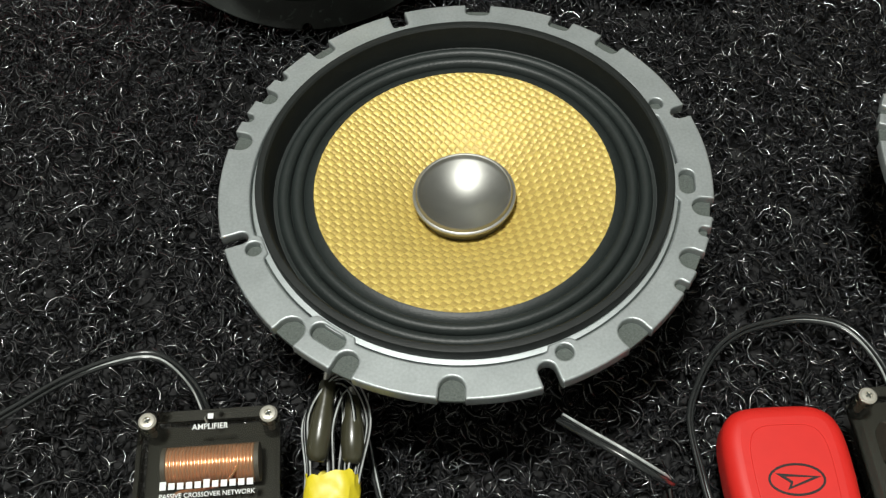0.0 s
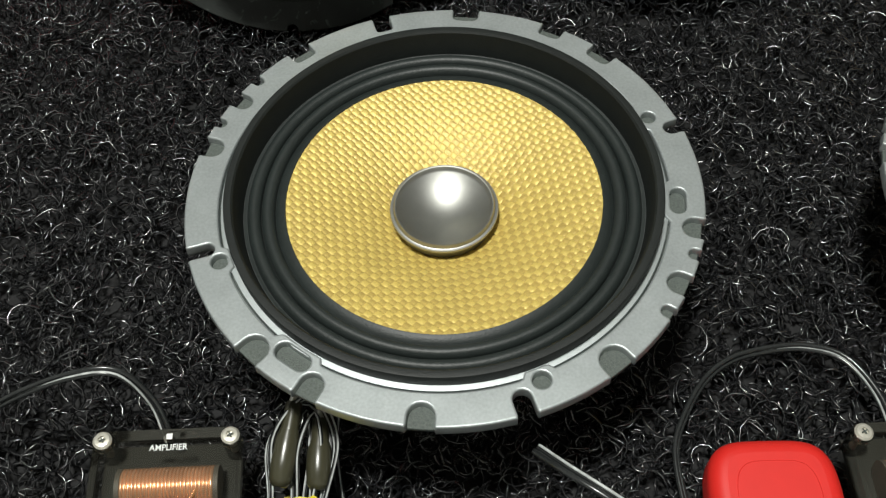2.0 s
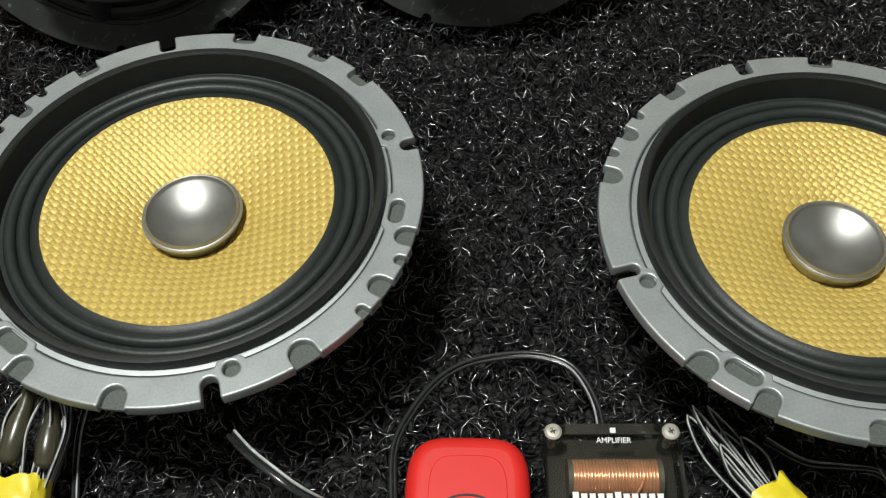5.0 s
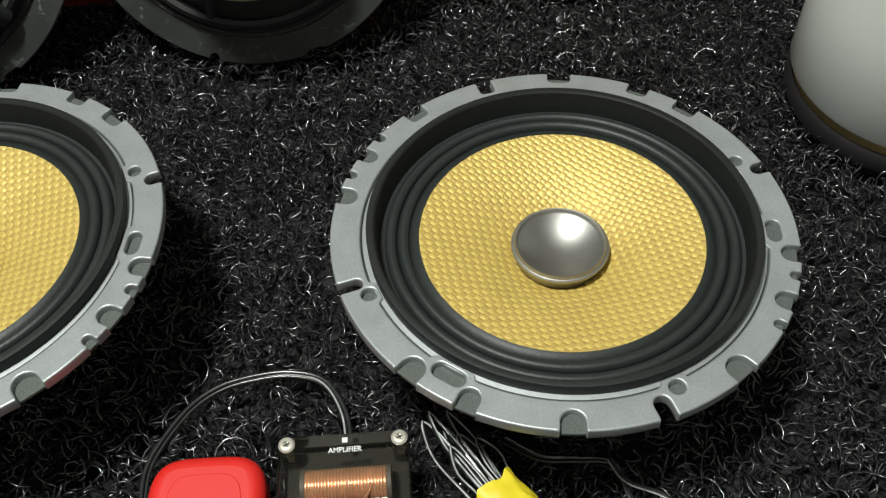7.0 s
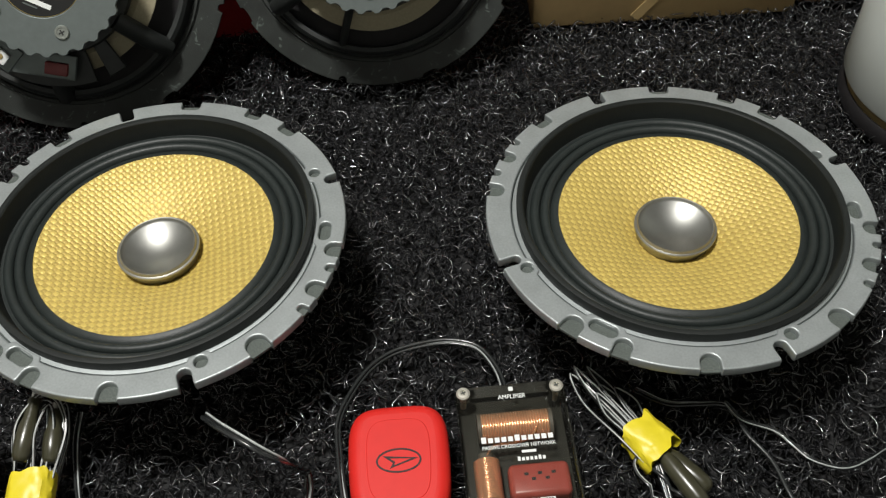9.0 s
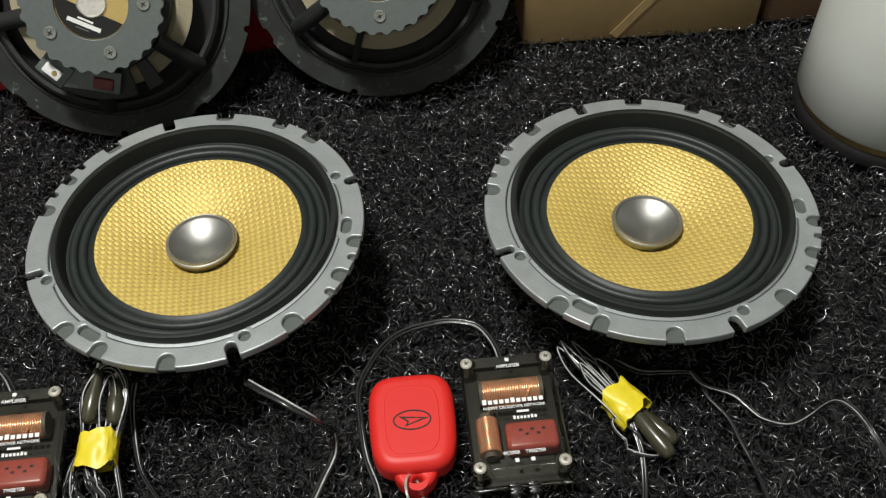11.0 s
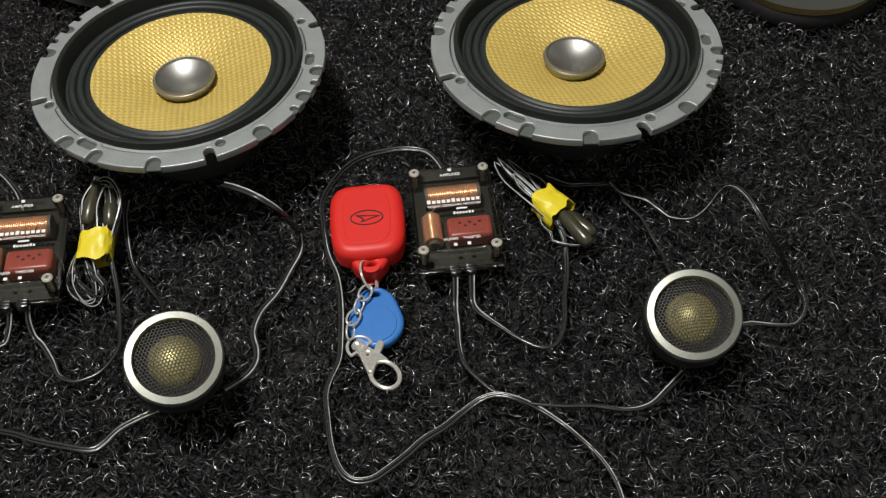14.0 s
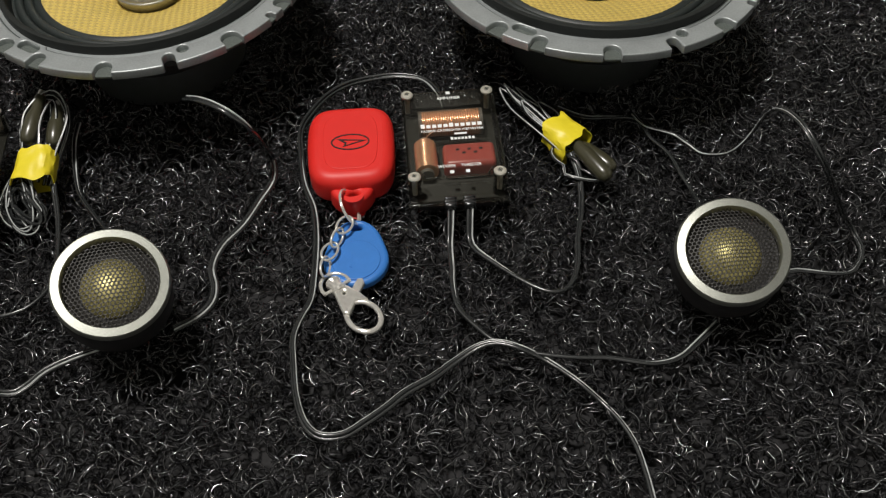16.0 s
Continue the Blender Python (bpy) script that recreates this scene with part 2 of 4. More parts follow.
def tube(name, path, radius, sides=8, taper=None, cyclic=False):
    """A round tube along a path of points."""
    bm = bmesh.new()
    rings, side = [], None
    n = len(path)
    for i, q in enumerate(path):
        if cyclic:
            t = (path[(i + 1) % n] - path[i - 1]).normalized()
        else:
            t = (path[min(i + 1, n - 1)] - path[max(i - 1, 0)]).normalized()
        if side is None:
            side = t.orthogonal().normalized()
        side = (side - t * side.dot(t)).normalized()
        up = t.cross(side)
        r = radius * (taper(i / (n - 1)) if taper else 1)
        rings.append([bm.verts.new(q + (side * math.cos(2 * math.pi * k / sides) + up * math.sin(2 * math.pi * k / sides)) * r) for k in range(sides)])
    pairs = list(zip(rings, rings[1:])) + ([(rings[-1], rings[0])] if cyclic else [])
    for a, b in pairs:
        for k in range(sides):
            bm.faces.new((a[k], a[(k + 1) % sides], b[(k + 1) % sides], b[k]))
    if not cyclic:
        bm.faces.new(rings[0][::-1])
        bm.faces.new(rings[-1])
    bmesh.ops.recalc_face_normals(bm, faces=bm.faces)
    return sharp(mesh_of(bm, name), 60)


def ring_points(r, n=48, cx=0.0, cy=0.0, ry=None):
    return [(cx + r * math.cos(2 * math.pi * i / n), cy + (ry or r) * math.sin(2 * math.pi * i / n)) for i in range(n)]


# ---- room and mat ----
def slab(name, x0, x1, y0, y1, z0, z1, mat):
    me = block(name, x1 - x0, y1 - y0, z1 - z0, 0)
    return tagged(part(name, me, mat, None, "", Matrix.Translation(((x0 + x1) / 2, (y0 + y1) / 2, z0))), kind="structure")


slab("floor", -1.3, 1.6, -1.0, 1.5, -0.06, -0.0135, MAT_BACK)
# Unseen walls and ceiling, added to close the room and bounce lamp light.
slab("unseen_wall_north", -1.3, 1.6, 1.5, 1.6, -0.06, 2.2, WALL_PAINT)
slab("unseen_wall_south", -1.3, 1.6, -1.1, -1.0, -0.06, 2.2, WALL_PAINT)
slab("unseen_wall_west", -1.4, -1.3, -1.1, 1.6, -0.06, 2.2, WALL_PAINT)
slab("unseen_wall_east", 1.6, 1.7, -1.1, 1.6, -0.06, 2.2, WALL_PAINT)
slab("unseen_ceiling", -1.4, 1.7, -1.1, 1.6, 2.2, 2.3, WALL_PAINT)


def curled_mat():
    """Loops of glossy vinyl thread, all over the part of the mat that is seen."""
    rng = np.random.default_rng(7)
    n, k = 68000, 7
    cx, cy = rng.uniform(-0.25, 0.48, n), rng.uniform(-0.12, 0.44, n)
    deep = rng.random(n) ** 1.9
    cz = -0.0015 - 0.0095 * deep
    rad = rng.uniform(0.0020, 0.0055, n)
    arc = rng.uniform(1.3, 4.0, n)
    start = rng.uniform(0, 2 * np.pi, n)
    # each loop's plane: mostly leaning, some lying, some upright
    nz = rng.uniform(0.25, 1.0, n)
    az = rng.uniform(0, 2 * np.pi, n)
    nh = np.sqrt(1 - nz ** 2)
    nrm = np.stack([nh * np.cos(az), nh * np.sin(az), nz], 1)
    u = np.cross(nrm, [0.0, 0.0, 1.0]) + 1e-6
    u /= np.linalg.norm(u, axis=1, keepdims=True)
    v = np.cross(nrm, u)
    ts = np.linspace(0, 1, k)[None, :]
    ang = start[:, None] + arc[:, None] * ts
    grow = 1 + rng.uniform(-0.5, 0.6, n)[:, None] * ts
    rr = rad[:, None] * grow
    c = np.stack([cx, cy, cz], 1)
    lift = rng.uniform(-0.003, 0.003, n)[:, None] * (ts - 0.5)
    pts = c[:, None, :] + (rr * np.cos(ang))[..., None] * u[:, None, :] + (rr * np.sin(ang))[..., None] * v[:, None, :] + lift[..., None] * nrm[:, None, :]
    pts[..., 2] = np.where(pts[..., 2] > 0.0012, 0.0012 - 0.3 * (pts[..., 2] - 0.0012), pts[..., 2])
    pts[..., 2] = np.maximum(pts[..., 2], -0.0128)
    tan = np.gradient(pts, axis=1)
    tan /= np.linalg.norm(tan, axis=2, keepdims=True) + 1e-9
    a = nrm[:, None, :] - tan * np.sum(tan * nrm[:, None, :], 2, keepdims=True)
    a /= np.linalg.norm(a, axis=2, keepdims=True) + 1e-9
    b = np.cross(tan, a)
    thick = rng.uniform(0.00030, 0.00050, n)[:, None, None]
    sides = 3
    ring = []
    for s in range(sides):
        f = 2 * np.pi * s / sides
        ring.append(pts + thick * (math.cos(f) * a + math.sin(f) * b))
    verts = np.stack(ring, 2).reshape(-1, 3)
    base = (np.arange(n) * k * sides)[:, None, None] + (np.arange(k - 1) * sides)[None, :, None] + np.arange(sides)[None, None, :]
    nxt = (np.arange(n) * k * sides)[:, None, None] + (np.arange(k - 1) * sides)[None, :, None] + ((np.arange(sides) + 1) % sides)[None, None, :]
    faces = np.stack([base, nxt, nxt + sides, base + sides], 3).reshape(-1, 4)
    me = bpy.data.meshes.new("curled_mat_loops")
    me.vertices.add(len(verts))
    me.vertices.foreach_set("co", verts.astype(np.float32).ravel())
    me.loops.add(faces.size)
    me.loops.foreach_set("vertex_index", faces.astype(np.int32).ravel())
    me.polygons.add(len(faces))
    me.polygons.foreach_set("loop_start", np.arange(0, faces.size, 4, dtype=np.int32))
    me.polygons.foreach_set("loop_total", np.full(len(faces), 4, dtype=np.int32))
    me.polygons.foreach_set("use_smooth", np.ones(len(faces), dtype=bool))
    me.update()
    return me


tagged(part("curled_mat", curled_mat(), CURL), "black mat of curled glossy vinyl threads on the floor", "mat", kind="stuff")

# ---- woofers lying face up ----
RIM, TOP, SUNK = 0.0817, 0.0044, 0.0028


def polar(r, deg):
    return (r * math.cos(radians(deg)), r * math.sin(radians(deg)))


def rim_outline(notches, rim=RIM, n=360):
    """A round rim with U-shaped notches (angle, half width in metres, depth)."""
    out = []
    cuts = sorted((a % 360, w, d) for a, w, d in notches)
    deg = 0.0
    spans = [(a - math.degrees(w / rim), a + math.degrees(w / rim), a, w, d) for a, w, d in cuts]
    step = 360 / n
    while deg < 360:
        hit = next((s for s in spans if s[0] <= deg < s[1]), None)
        if hit:
            _, hi, a, w, d = hit
            ca = Vector((math.cos(radians(a)), math.sin(radians(a))))
            cb = Vector((-ca.y, ca.x))
            out.append(tuple(ca * (rim + 0.0001) - cb * (w + 0.0004)))
            out.append(tuple(ca * (rim - 0.0008) - cb * w))
            deep = max(d - w, 0.001)
            square = 0.45 if 40 < a < 140 else 1.0   # the sockets on this side are cut squarer
            for q in range(9):
                f = math.pi * q / 8
                c, h = math.cos(f), max(0.0, math.sin(f))
                out.append(tuple(ca * (rim - deep - h ** square * (d - deep)) - cb * math.copysign(abs(c) ** square, c) * w))
            out.append(tuple(ca * (rim - 0.0008) + cb * w))
            out.append(tuple(ca * (rim + 0.0001) + cb * (w + 0.0004)))
            deg = hi + step * 0.7
        else:
            if not any(s[0] - step * 0.6 <= deg < s[0] for s in spans):
                out.append(polar(rim, deg))
            deg += step
    return out


def slot_outline(deg, r, length, width, n=8):
    """A round-ended slot along the rim."""
    out = []
    half = length / 2 - width / 2
    c = Vector(polar(r, deg))
    t = Vector((-math.sin(radians(deg)), math.cos(radians(deg))))
    o = Vector((math.cos(radians(deg)), math.sin(radians(deg))))
    for end, sgn in ((half, 1), (-half, -1)):
        for q in range(n + 1):
            f = math.pi * q / n
            out.append(tuple(c + t * (end + sgn * math.sin(f) * width / 2) + o * (sgn * math.cos(f) * width / 2)))
    return out


POCKETS = [(131, 0.0042, 0.0060), (152.2, 0.0031, 0.0066), (168, 0.0037, 0.0072), (86, 0.0046, 0.0054), (63, 0.0041, 0.0054), (48.2, 0.0047, 0.0056),
           (-131.9, 0.0043, 0.0078), (-116.5, 0.0036, 0.0078), (-92.6, 0.0039, 0.0074), (-10.7, 0.0036, 0.0068), (-26, 0.0036, 0.0068), (-50.2, 0.0044, 0.0078)]
NICKS = [(144.8, 0.0018, 0.0036), (160.3, 0.0018, 0.0036), (-17.7, 0.0018, 0.0036), (-33.7, 0.0018, 0.0040)]
GAPS = [(108.0, 0.0030, 0.0072), (19.2, 0.0026, 0.0060), (-161.2, 0.0022, 0.0085), (-71.6, 0.0028, 0.0080)]


def inner_outline(r, holes, n=360):
    """The inner rim, swelling outwards and in again round each hole."""
    out = []
    for i in range(n):
        deg = i * 360 / n
        rr = r
        for a, wide in holes:
            d = abs((deg - a + 180) % 360 - 180) * math.pi / 180 * r
            f = min(1, max(0, (wide - d) / 0.0018))
            rr -= 0.0021 * f * f * (3 - 2 * f)
        out.append(polar(rr, deg))
    return out[::-1]


def weave_cone(name):
    """The woven cone: a shallow funnel whose flat threads pass over and under each other."""
    seg, rows = 1000, 130
    r0, r1, cell = 0.0160, 0.0508, 0.00210
    ca, sa = math.cos(radians(52)), math.sin(radians(52))
    f, a = np.meshgrid(np.linspace(0, 1, rows + 1), 2 * np.pi * np.arange(seg) / seg, indexing="ij")
    r = r0 + (r1 - r0) * f
    x, y = r * np.cos(a), r * np.sin(a)
    u, v = (x * ca + y * sa) / cell, (-x * sa + y * ca) / cell * 0.92
    p, q = 2 * (u - np.floor(u)) - 1, 2 * (v - np.floor(v)) - 1
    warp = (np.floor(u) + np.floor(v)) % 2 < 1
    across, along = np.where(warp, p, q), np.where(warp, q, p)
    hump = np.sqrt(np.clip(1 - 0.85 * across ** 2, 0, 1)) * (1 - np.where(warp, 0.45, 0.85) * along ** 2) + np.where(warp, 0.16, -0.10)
    z = -0.0158 + 0.0116 * f + 0.0012 * np.sin(np.pi * f) + 0.00034 * np.minimum(1, (1 - f) / 0.03) * (hump - 0.5)
    verts = np.stack([x, y, z], 2).reshape(-1, 3)
    base = (np.arange(rows) * seg)[:, None] + np.arange(seg)[None, :]
    nxt = (np.arange(rows) * seg)[:, None] + ((np.arange(seg) + 1) % seg)[None, :]
    faces = np.stack([base, nxt, nxt + seg, base + seg], 2).reshape(-1, 4)
    me = bpy.data.meshes.new(name)
    me.from_pydata(verts.tolist(), [], faces.tolist())
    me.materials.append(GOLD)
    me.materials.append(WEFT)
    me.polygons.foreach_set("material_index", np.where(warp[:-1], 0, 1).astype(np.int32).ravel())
    me.shade_smooth()
    return me


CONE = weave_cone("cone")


def woofer(m, label):
    ob = thing("woofer", m, label, "speaker", "pair of woofers lying face up")
    holes = [(24.1, 0.0732, 0.0048), (-156.9, 0.0728, 0.0054), (-66.1, 0.0730, 0.0054)]
    slots = [(-3.4, 0.0733, 0.0098, 0.0050), (-123.9, 0.0730, 0.0120, 0.0056)]
    cuts = [rim_outline(POCKETS + NICKS + GAPS)]
    swell = [(a, 0.0052) for a, r, w in holes] + [(-3.4, 0.0080), (-123.9, 0.0088), (115, 0.0085)]
    cuts.append(inner_outline(0.0711, swell))
    cuts += [slot_outline(a, r, w + 0.00001, w)[::-1] for a, r, w in holes] + [slot_outline(*s)[::-1] for s in slots]
    part("flange", plate("flange", cuts, TOP, 0.0006, 3), ALU, ob)
    # Sunken notch floor; part of its depth is put into the darker colour.
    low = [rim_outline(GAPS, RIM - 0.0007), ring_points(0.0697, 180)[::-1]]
    part("flange_base", plate("flange_base", low, 0.0014, 0.0003), RECESS, ob, "rough grey-green cast metal under the notches, darkened for depth", Matrix.Translation((0, 0, -SUNK)))
    part("turned_ring", lathe("turned_ring", [(0.0676, -0.0050), (0.0678, -0.0006), (0.0682, -0.0006), (0.0704, -0.0008), (0.0706, -0.0012), (0.0706, -0.0034)], 160), POLISHED, ob, "bright turned ring inside the flange")
    gasket = [(0.0680, -0.0070), (0.0687, -0.0010), (0.0689, 0.0032), (0.0686, 0.0039), (0.0677, 0.0041), (0.0665, 0.0040), (0.0659, 0.0034), (0.0652, -0.0010), (0.0640, -0.0056)]
    part("gasket", lathe("gasket", gasket, 160), GASKET, ob, "dull black gasket standing above the flange")
    roll = [(0.0642, -0.0050), (0.0632, -0.0054)]
    for c in (0.0607, 0.0562):
        roll += [(c + 0.0022 * math.cos(math.pi * q / 10), -0.0054 + 0.0025 * math.sin(math.pi * q / 10)) for q in range(11)]
    roll += [(0.0534, -0.0050), (0.0528, -0.0044), (0.0507, -0.0040), (0.0502, -0.0048)]
    part("surround", lathe("surround", roll, 160, 50), RUBBER, ob, "black rubber surround with two rolls")
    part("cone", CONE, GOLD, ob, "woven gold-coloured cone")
    lip = [(0.0158, -0.0170), (0.0165, -0.0128), (0.0175, -0.0112), (0.0177, -0.0106), (0.0175, -0.0101), (0.0169, -0.0101), (0.0166, -0.0100), (0.0164, -0.0091), (0.0161, -0.0087), (0.0157, -0.0088), (0.0155, -0.0093)]
    dish = lip + [(r, -0.0096 - 0.0055 * (1 - (r / 0.0156) ** 2)) for r in (0.0153, 0.0147, 0.0138, 0.0125, 0.0110, 0.0090, 0.0070, 0.0050, 0.0030, 0.0015)] + [(0, -0.0151)]
    part("dust_cap", lathe("dust_cap", dish, 96, 40), SILVER, ob, "satin silver dished dust cap with a double lip")
    part("basket", lathe("basket", [(0.0668, -0.0050), (0.0668, -0.0120), (0.0450, -0.0330), (0.0380, -0.0340), (0.0380, -0.0300), (0.0440, -0.0290), (0.0640, -0.0100), (0.0640, -0.0050)], 96, closed=True), BLACK_STEEL, ob)
    part("magnet", lathe("magnet", [(0, -0.0320), (0.0400, -0.0320), (0.0405, -0.0330), (0.0405, -0.0530), (0.0395, -0.0545), (0, -0.0545)], 96), BLACK_STEEL, ob)
    return ob


woofer(pose(0.0, 0.1980, 0.0525, -1.0, -0.8, -0.5), "round woofer with woven gold cone in grey notched metal frame")
woofer(pose(0.2226, 0.1992, 0.0490, -2.3, 0.6, 0), "round woofer with woven gold cone in grey notched metal frame")


# ---- woofers leaning with their magnets outwards ----
def leaning_woofer(m, label, turn, spokes, plug=0.0, thin=(), dark_fills=()):
    """Its flange lies in the plane z = 0 and the magnet stands up along z."""
    ob = thing("leaning_woofer", m, label, "speaker", "woofers leaning on the red carton")
    cuts = [rim_outline([(a + turn, w, d) for a, w, d in ((-95, 0.0022, 0.0030), (-60, 0.0042, 0.0017), (-20, 0.0020, 0.0026), (20, 0.0042, 0.0018), (75, 0.003, 0.005), (120, 0.004, 0.004), (165, 0.0024, 0.0032), (-140, 0.0044, 0.0018))]), ring_points(0.0630, 160)[::-1]]
    part("flange", plate("flange", cuts, 0.0035, 0.0004), FRAME_WORN, ob, "scuffed black back of the flange", Matrix.Translation((0, 0, 0.0035)))
    part("rim_wall", lathe("rim_wall", [(0.0630, 0.002), (0.0660, 0.0035), (0.0640, 0.0110), (0.0622, 0.0125), (0.0600, 0.0120), (0.0605, 0.002)], 120, closed=True), FRAME_BLACK, ob)
    part("rim_lip", lathe("rim_lip", [(0.0662, 0.0030), (0.0684, 0.0034), (0.0690, 0.0044), (0.0684, 0.0052), (0.0668, 0.0048)], 120, closed=True), FRAME_WORN, ob)
    part("cone_back", lathe("cone_back", [(0.0605, 0.0040), (0.0520, 0.0050), (0.0300, 0.0200), (0, 0.0210)], 96), BASE_BLACK, ob)
    part("spider", lathe("spider", [(0.0300, 0.0215), (0.0340, 0.0225), (0.0380, 0.0210), (0.0420, 0.0225), (0.0460, 0.0210), (0.0500, 0.0200), (0.0500, 0.0180), (0.0300, 0.0195)], 96, closed=True), CREAM, ob, "cream cloth spider")
    part("hub", lathe("hub", [(0.0300, 0.0230), (0.0385, 0.0235), (0.0395, 0.0270), (0.0385, 0.0300), (0.0300, 0.0310)], 96), FRAME_BLACK, ob)
    for a in spokes:
        path = smooth_path([Vector((*polar(0.0630, a), 0.0090)), Vector((*polar(0.0540, a), 0.0190)), Vector((*polar(0.0360, a), 0.0290))], 0.004)
        part("spoke", tube("spoke", path, 0.0052, 8), FRAME_BLACK, ob)
    for a in thin:
        path = smooth_path([Vector((*polar(0.0600, a), 0.0110)), Vector((*polar(0.0530, a), 0.0180)), Vector((*polar(0.0370, a), 0.0260))], 0.004)
        part("thin_spoke", tube("thin_spoke", path, 0.0023, 8), FRAME_BLACK, ob)
    # Dark segments added to cover the spider in some of the windows.
    for lo, hi in dark_fills:
        arc = [polar(0.0560, lo + (hi - lo) * q / 12) for q in range(13)] + [polar(0.0380, hi - (hi - lo) * q / 12) for q in range(13)]
        part("dark_fill", plate("dark_fill", [arc], 0.0030, 0.0006), FRAME_BLACK, ob, "", Matrix.Translation((0, 0, 0.0262)))
    part("magnet", lathe("magnet", [(0, 0.0280), (0.0330, 0.0280), (0.0335, 0.0290), (0.0335, 0.0460), (0.0325, 0.0468), (0, 0.0468)], 96), FRAME_BLACK, ob)
    wobble = random.Random(5)
    lobes = [(0.0004 * wobble.random(), 1.1 * wobble.random()) for i in range(28)]
    teeth = [polar((0.0380 if i % 4 in (1, 2) else 0.0363) + lobes[i // 4][0], i * 360 / 112 + lobes[i // 4][1]) for i in range(112)]
    part("back_plate", plate("back_plate", [teeth, ring_points(0.0195, 64)[::-1]], 0.0024, 0.0003), GREY_STEEL, ob, "grey plated back plate with toothed edge", Matrix.Translation((0, 0, 0.0492)))
    part("label_disc", lathe("label_disc", [(0, 0.0474), (0.0194, 0.0474), (0.0194, 0.0465), (0, 0.0465)], 64), LABEL_GOLD, ob, "gold label")
    low = [polar(0.0190, a) for a in range(-199 + int(turn), -42 + int(turn), 4)]
    part("label_band", plate("label_band", [low], 0.0003), LABEL_BLACK, ob, "black lower half of the label", Matrix.Translation((0, 0, 0.0478)))
    part("label_mark", block("label_mark", 0.0185, 0.0023, 0.0001, 0), WHITE_INK, ob, "white maker's mark", pose(*polar(0.0124, -120 + turn), 0.0478, 0, 0, turn - 30))
    part("label_mark", block("label_mark", 0.0085, 0.0011, 0.0001, 0), WHITE_INK, ob, "small white maker's mark", pose(*polar(0.0099, -120 + turn), 0.0478, 0, 0, turn - 30))
    part("label_mark", block("label_mark", 0.0070, 0.0007, 0.0001, 0), GREY_STEEL, ob, "fine grey print", pose(*polar(0.0150, -120 + turn), 0.0478, 0, 0, turn - 30))
    part("pole_hole", lathe("pole_hole", [(0, 0.0480), (0.0066, 0.0480), (0.0074, 0.0490), (0.0082, 0.0480), (0.0086, 0.0470)], 48), CHROME, ob)
    for i in range(5):
        a = -80 + turn + 72 * i
        head = part("screw", lathe("screw", [(0, 0.0004), (0.0021, 0.0004), (0.0024, 0.0007), (0.0031, 0.0007), (0.0035, 0.0002), (0.0036, -0.0006)], 32), SCREW_GREY, ob, "", Matrix.Translation((*polar(0.0275, a), 0.0496)))
        # Black bars laid on the head stand for the shade in its cross slot.
        for r in (20, 110):
            part("slot_shade_bar", block("slot_shade_bar", 0.0030, 0.0006, 0.0003, 0), BASE_BLACK, head, "", pose(0, 0, 0.0003, 0, 0, r + 30 * i))
    a = -98 + turn + plug
    tray = part("terminal_plate", block("terminal_plate", 0.0320, 0.0125, 0.0025, 0.0008), GREY_STEEL, ob, "", pose(*polar(0.0440, a - 8), 0.0310, 0, 0, a + 82))
    part("red_block", block("red_block", 0.0110, 0.0062, 0.0035, 0.0006), DARK_RED, tray, "dark red terminal block", Matrix.Translation((0.0070, -0.0010, 0.0022)))
    part("terminal_plate", block("terminal_plate", 0.0175, 0.0130, 0.0025, 0.0008), GREY_STEEL, ob, "", pose(*polar(0.0455, a - 34), 0.0322, 0, 0, a + 50))
    socket = part("white_block", block("white_block", 0.0105, 0.0060, 0.0035, 0.0006), WHITE_INK, ob, "white terminal socket", pose(*polar(0.0465, a - 34), 0.0346, 0, 0, a + 50))
    part("contact", lathe("contact", [(0, 0.0004), (0.0012, 0.0004), (0.0015, 0)], 16), BRASS, socket, "brass contact", Matrix.Translation((0.0015, 0, 0.0036)))
    return ob


def leaning(x, y, alpha, yaw=0):
    """A pose whose flange stands with its lowest edge on the mat, leaning back by alpha from upright."""
    return Matrix.Translation((x, y, -0.002)) @ pose(0, 0, 0, 0, 0, yaw) @ pose(0, 0, 0, 90 - alpha, 0, 0) @ Matrix.Translation((0, RIM, 0))


leaning_woofer(leaning(-0.062, 0.324, 32, 6.5), "black-framed woofer leaning back, magnet and gold label outwards", 0, (-174, -100, -44, 40, 112), dark_fills=((-128, -79), (-72, -62)))
leaning_woofer(leaning(0.0915, 0.347, 31, 0), "black-framed woofer leaning back, magnet outwards, beside the cardboard box", -10, (-145, -20, 45, 100, 160), 150, thin=(-108,))

# ---- boxes behind and the white drum ----
carton = thing("red_carton", pose(-0.030, 0.392, -0.004, 0, 0, 9), "dark red printed carton lying behind the leaning woofers", "box")
part("body", block("body", 0.40, 0.17, 0.095, 0.0015), RED_CARTON, carton, "", Matrix.Translation((0, 0.085, 0)))
part("lid_seam", block("lid_seam", 0.401, 0.171, 0.0012, 0.0004), BASE_BLACK, carton, "dark seam of the lid", Matrix.Translation((0, 0.085, 0.060)))
box = thing("cardboard_box", pose(0.180, 0.391, -0.004, 0, 0, 1.5), "brown cardboard box with shiny parcel tape behind the mat", "box")
part("body", block("body", 0.155, 0.20, 0.14, 0.002), CARDBOARD, box, "", Matrix.Translation((0.0775, 0.10, 0)))
part("flap", block("flap", 0.150, 0.003, 0.050, 0.0008), CARDBOARD, box, "", pose(0.0775, -0.002, 0.085, 4, 0, 0))
part("tape_strip", block("tape_strip", 0.006, 0.0006, 0.060, 0), TAPE, box, "creased shiny tape", pose(0.060, -0.0006, 0.004, 0, 38, 0))
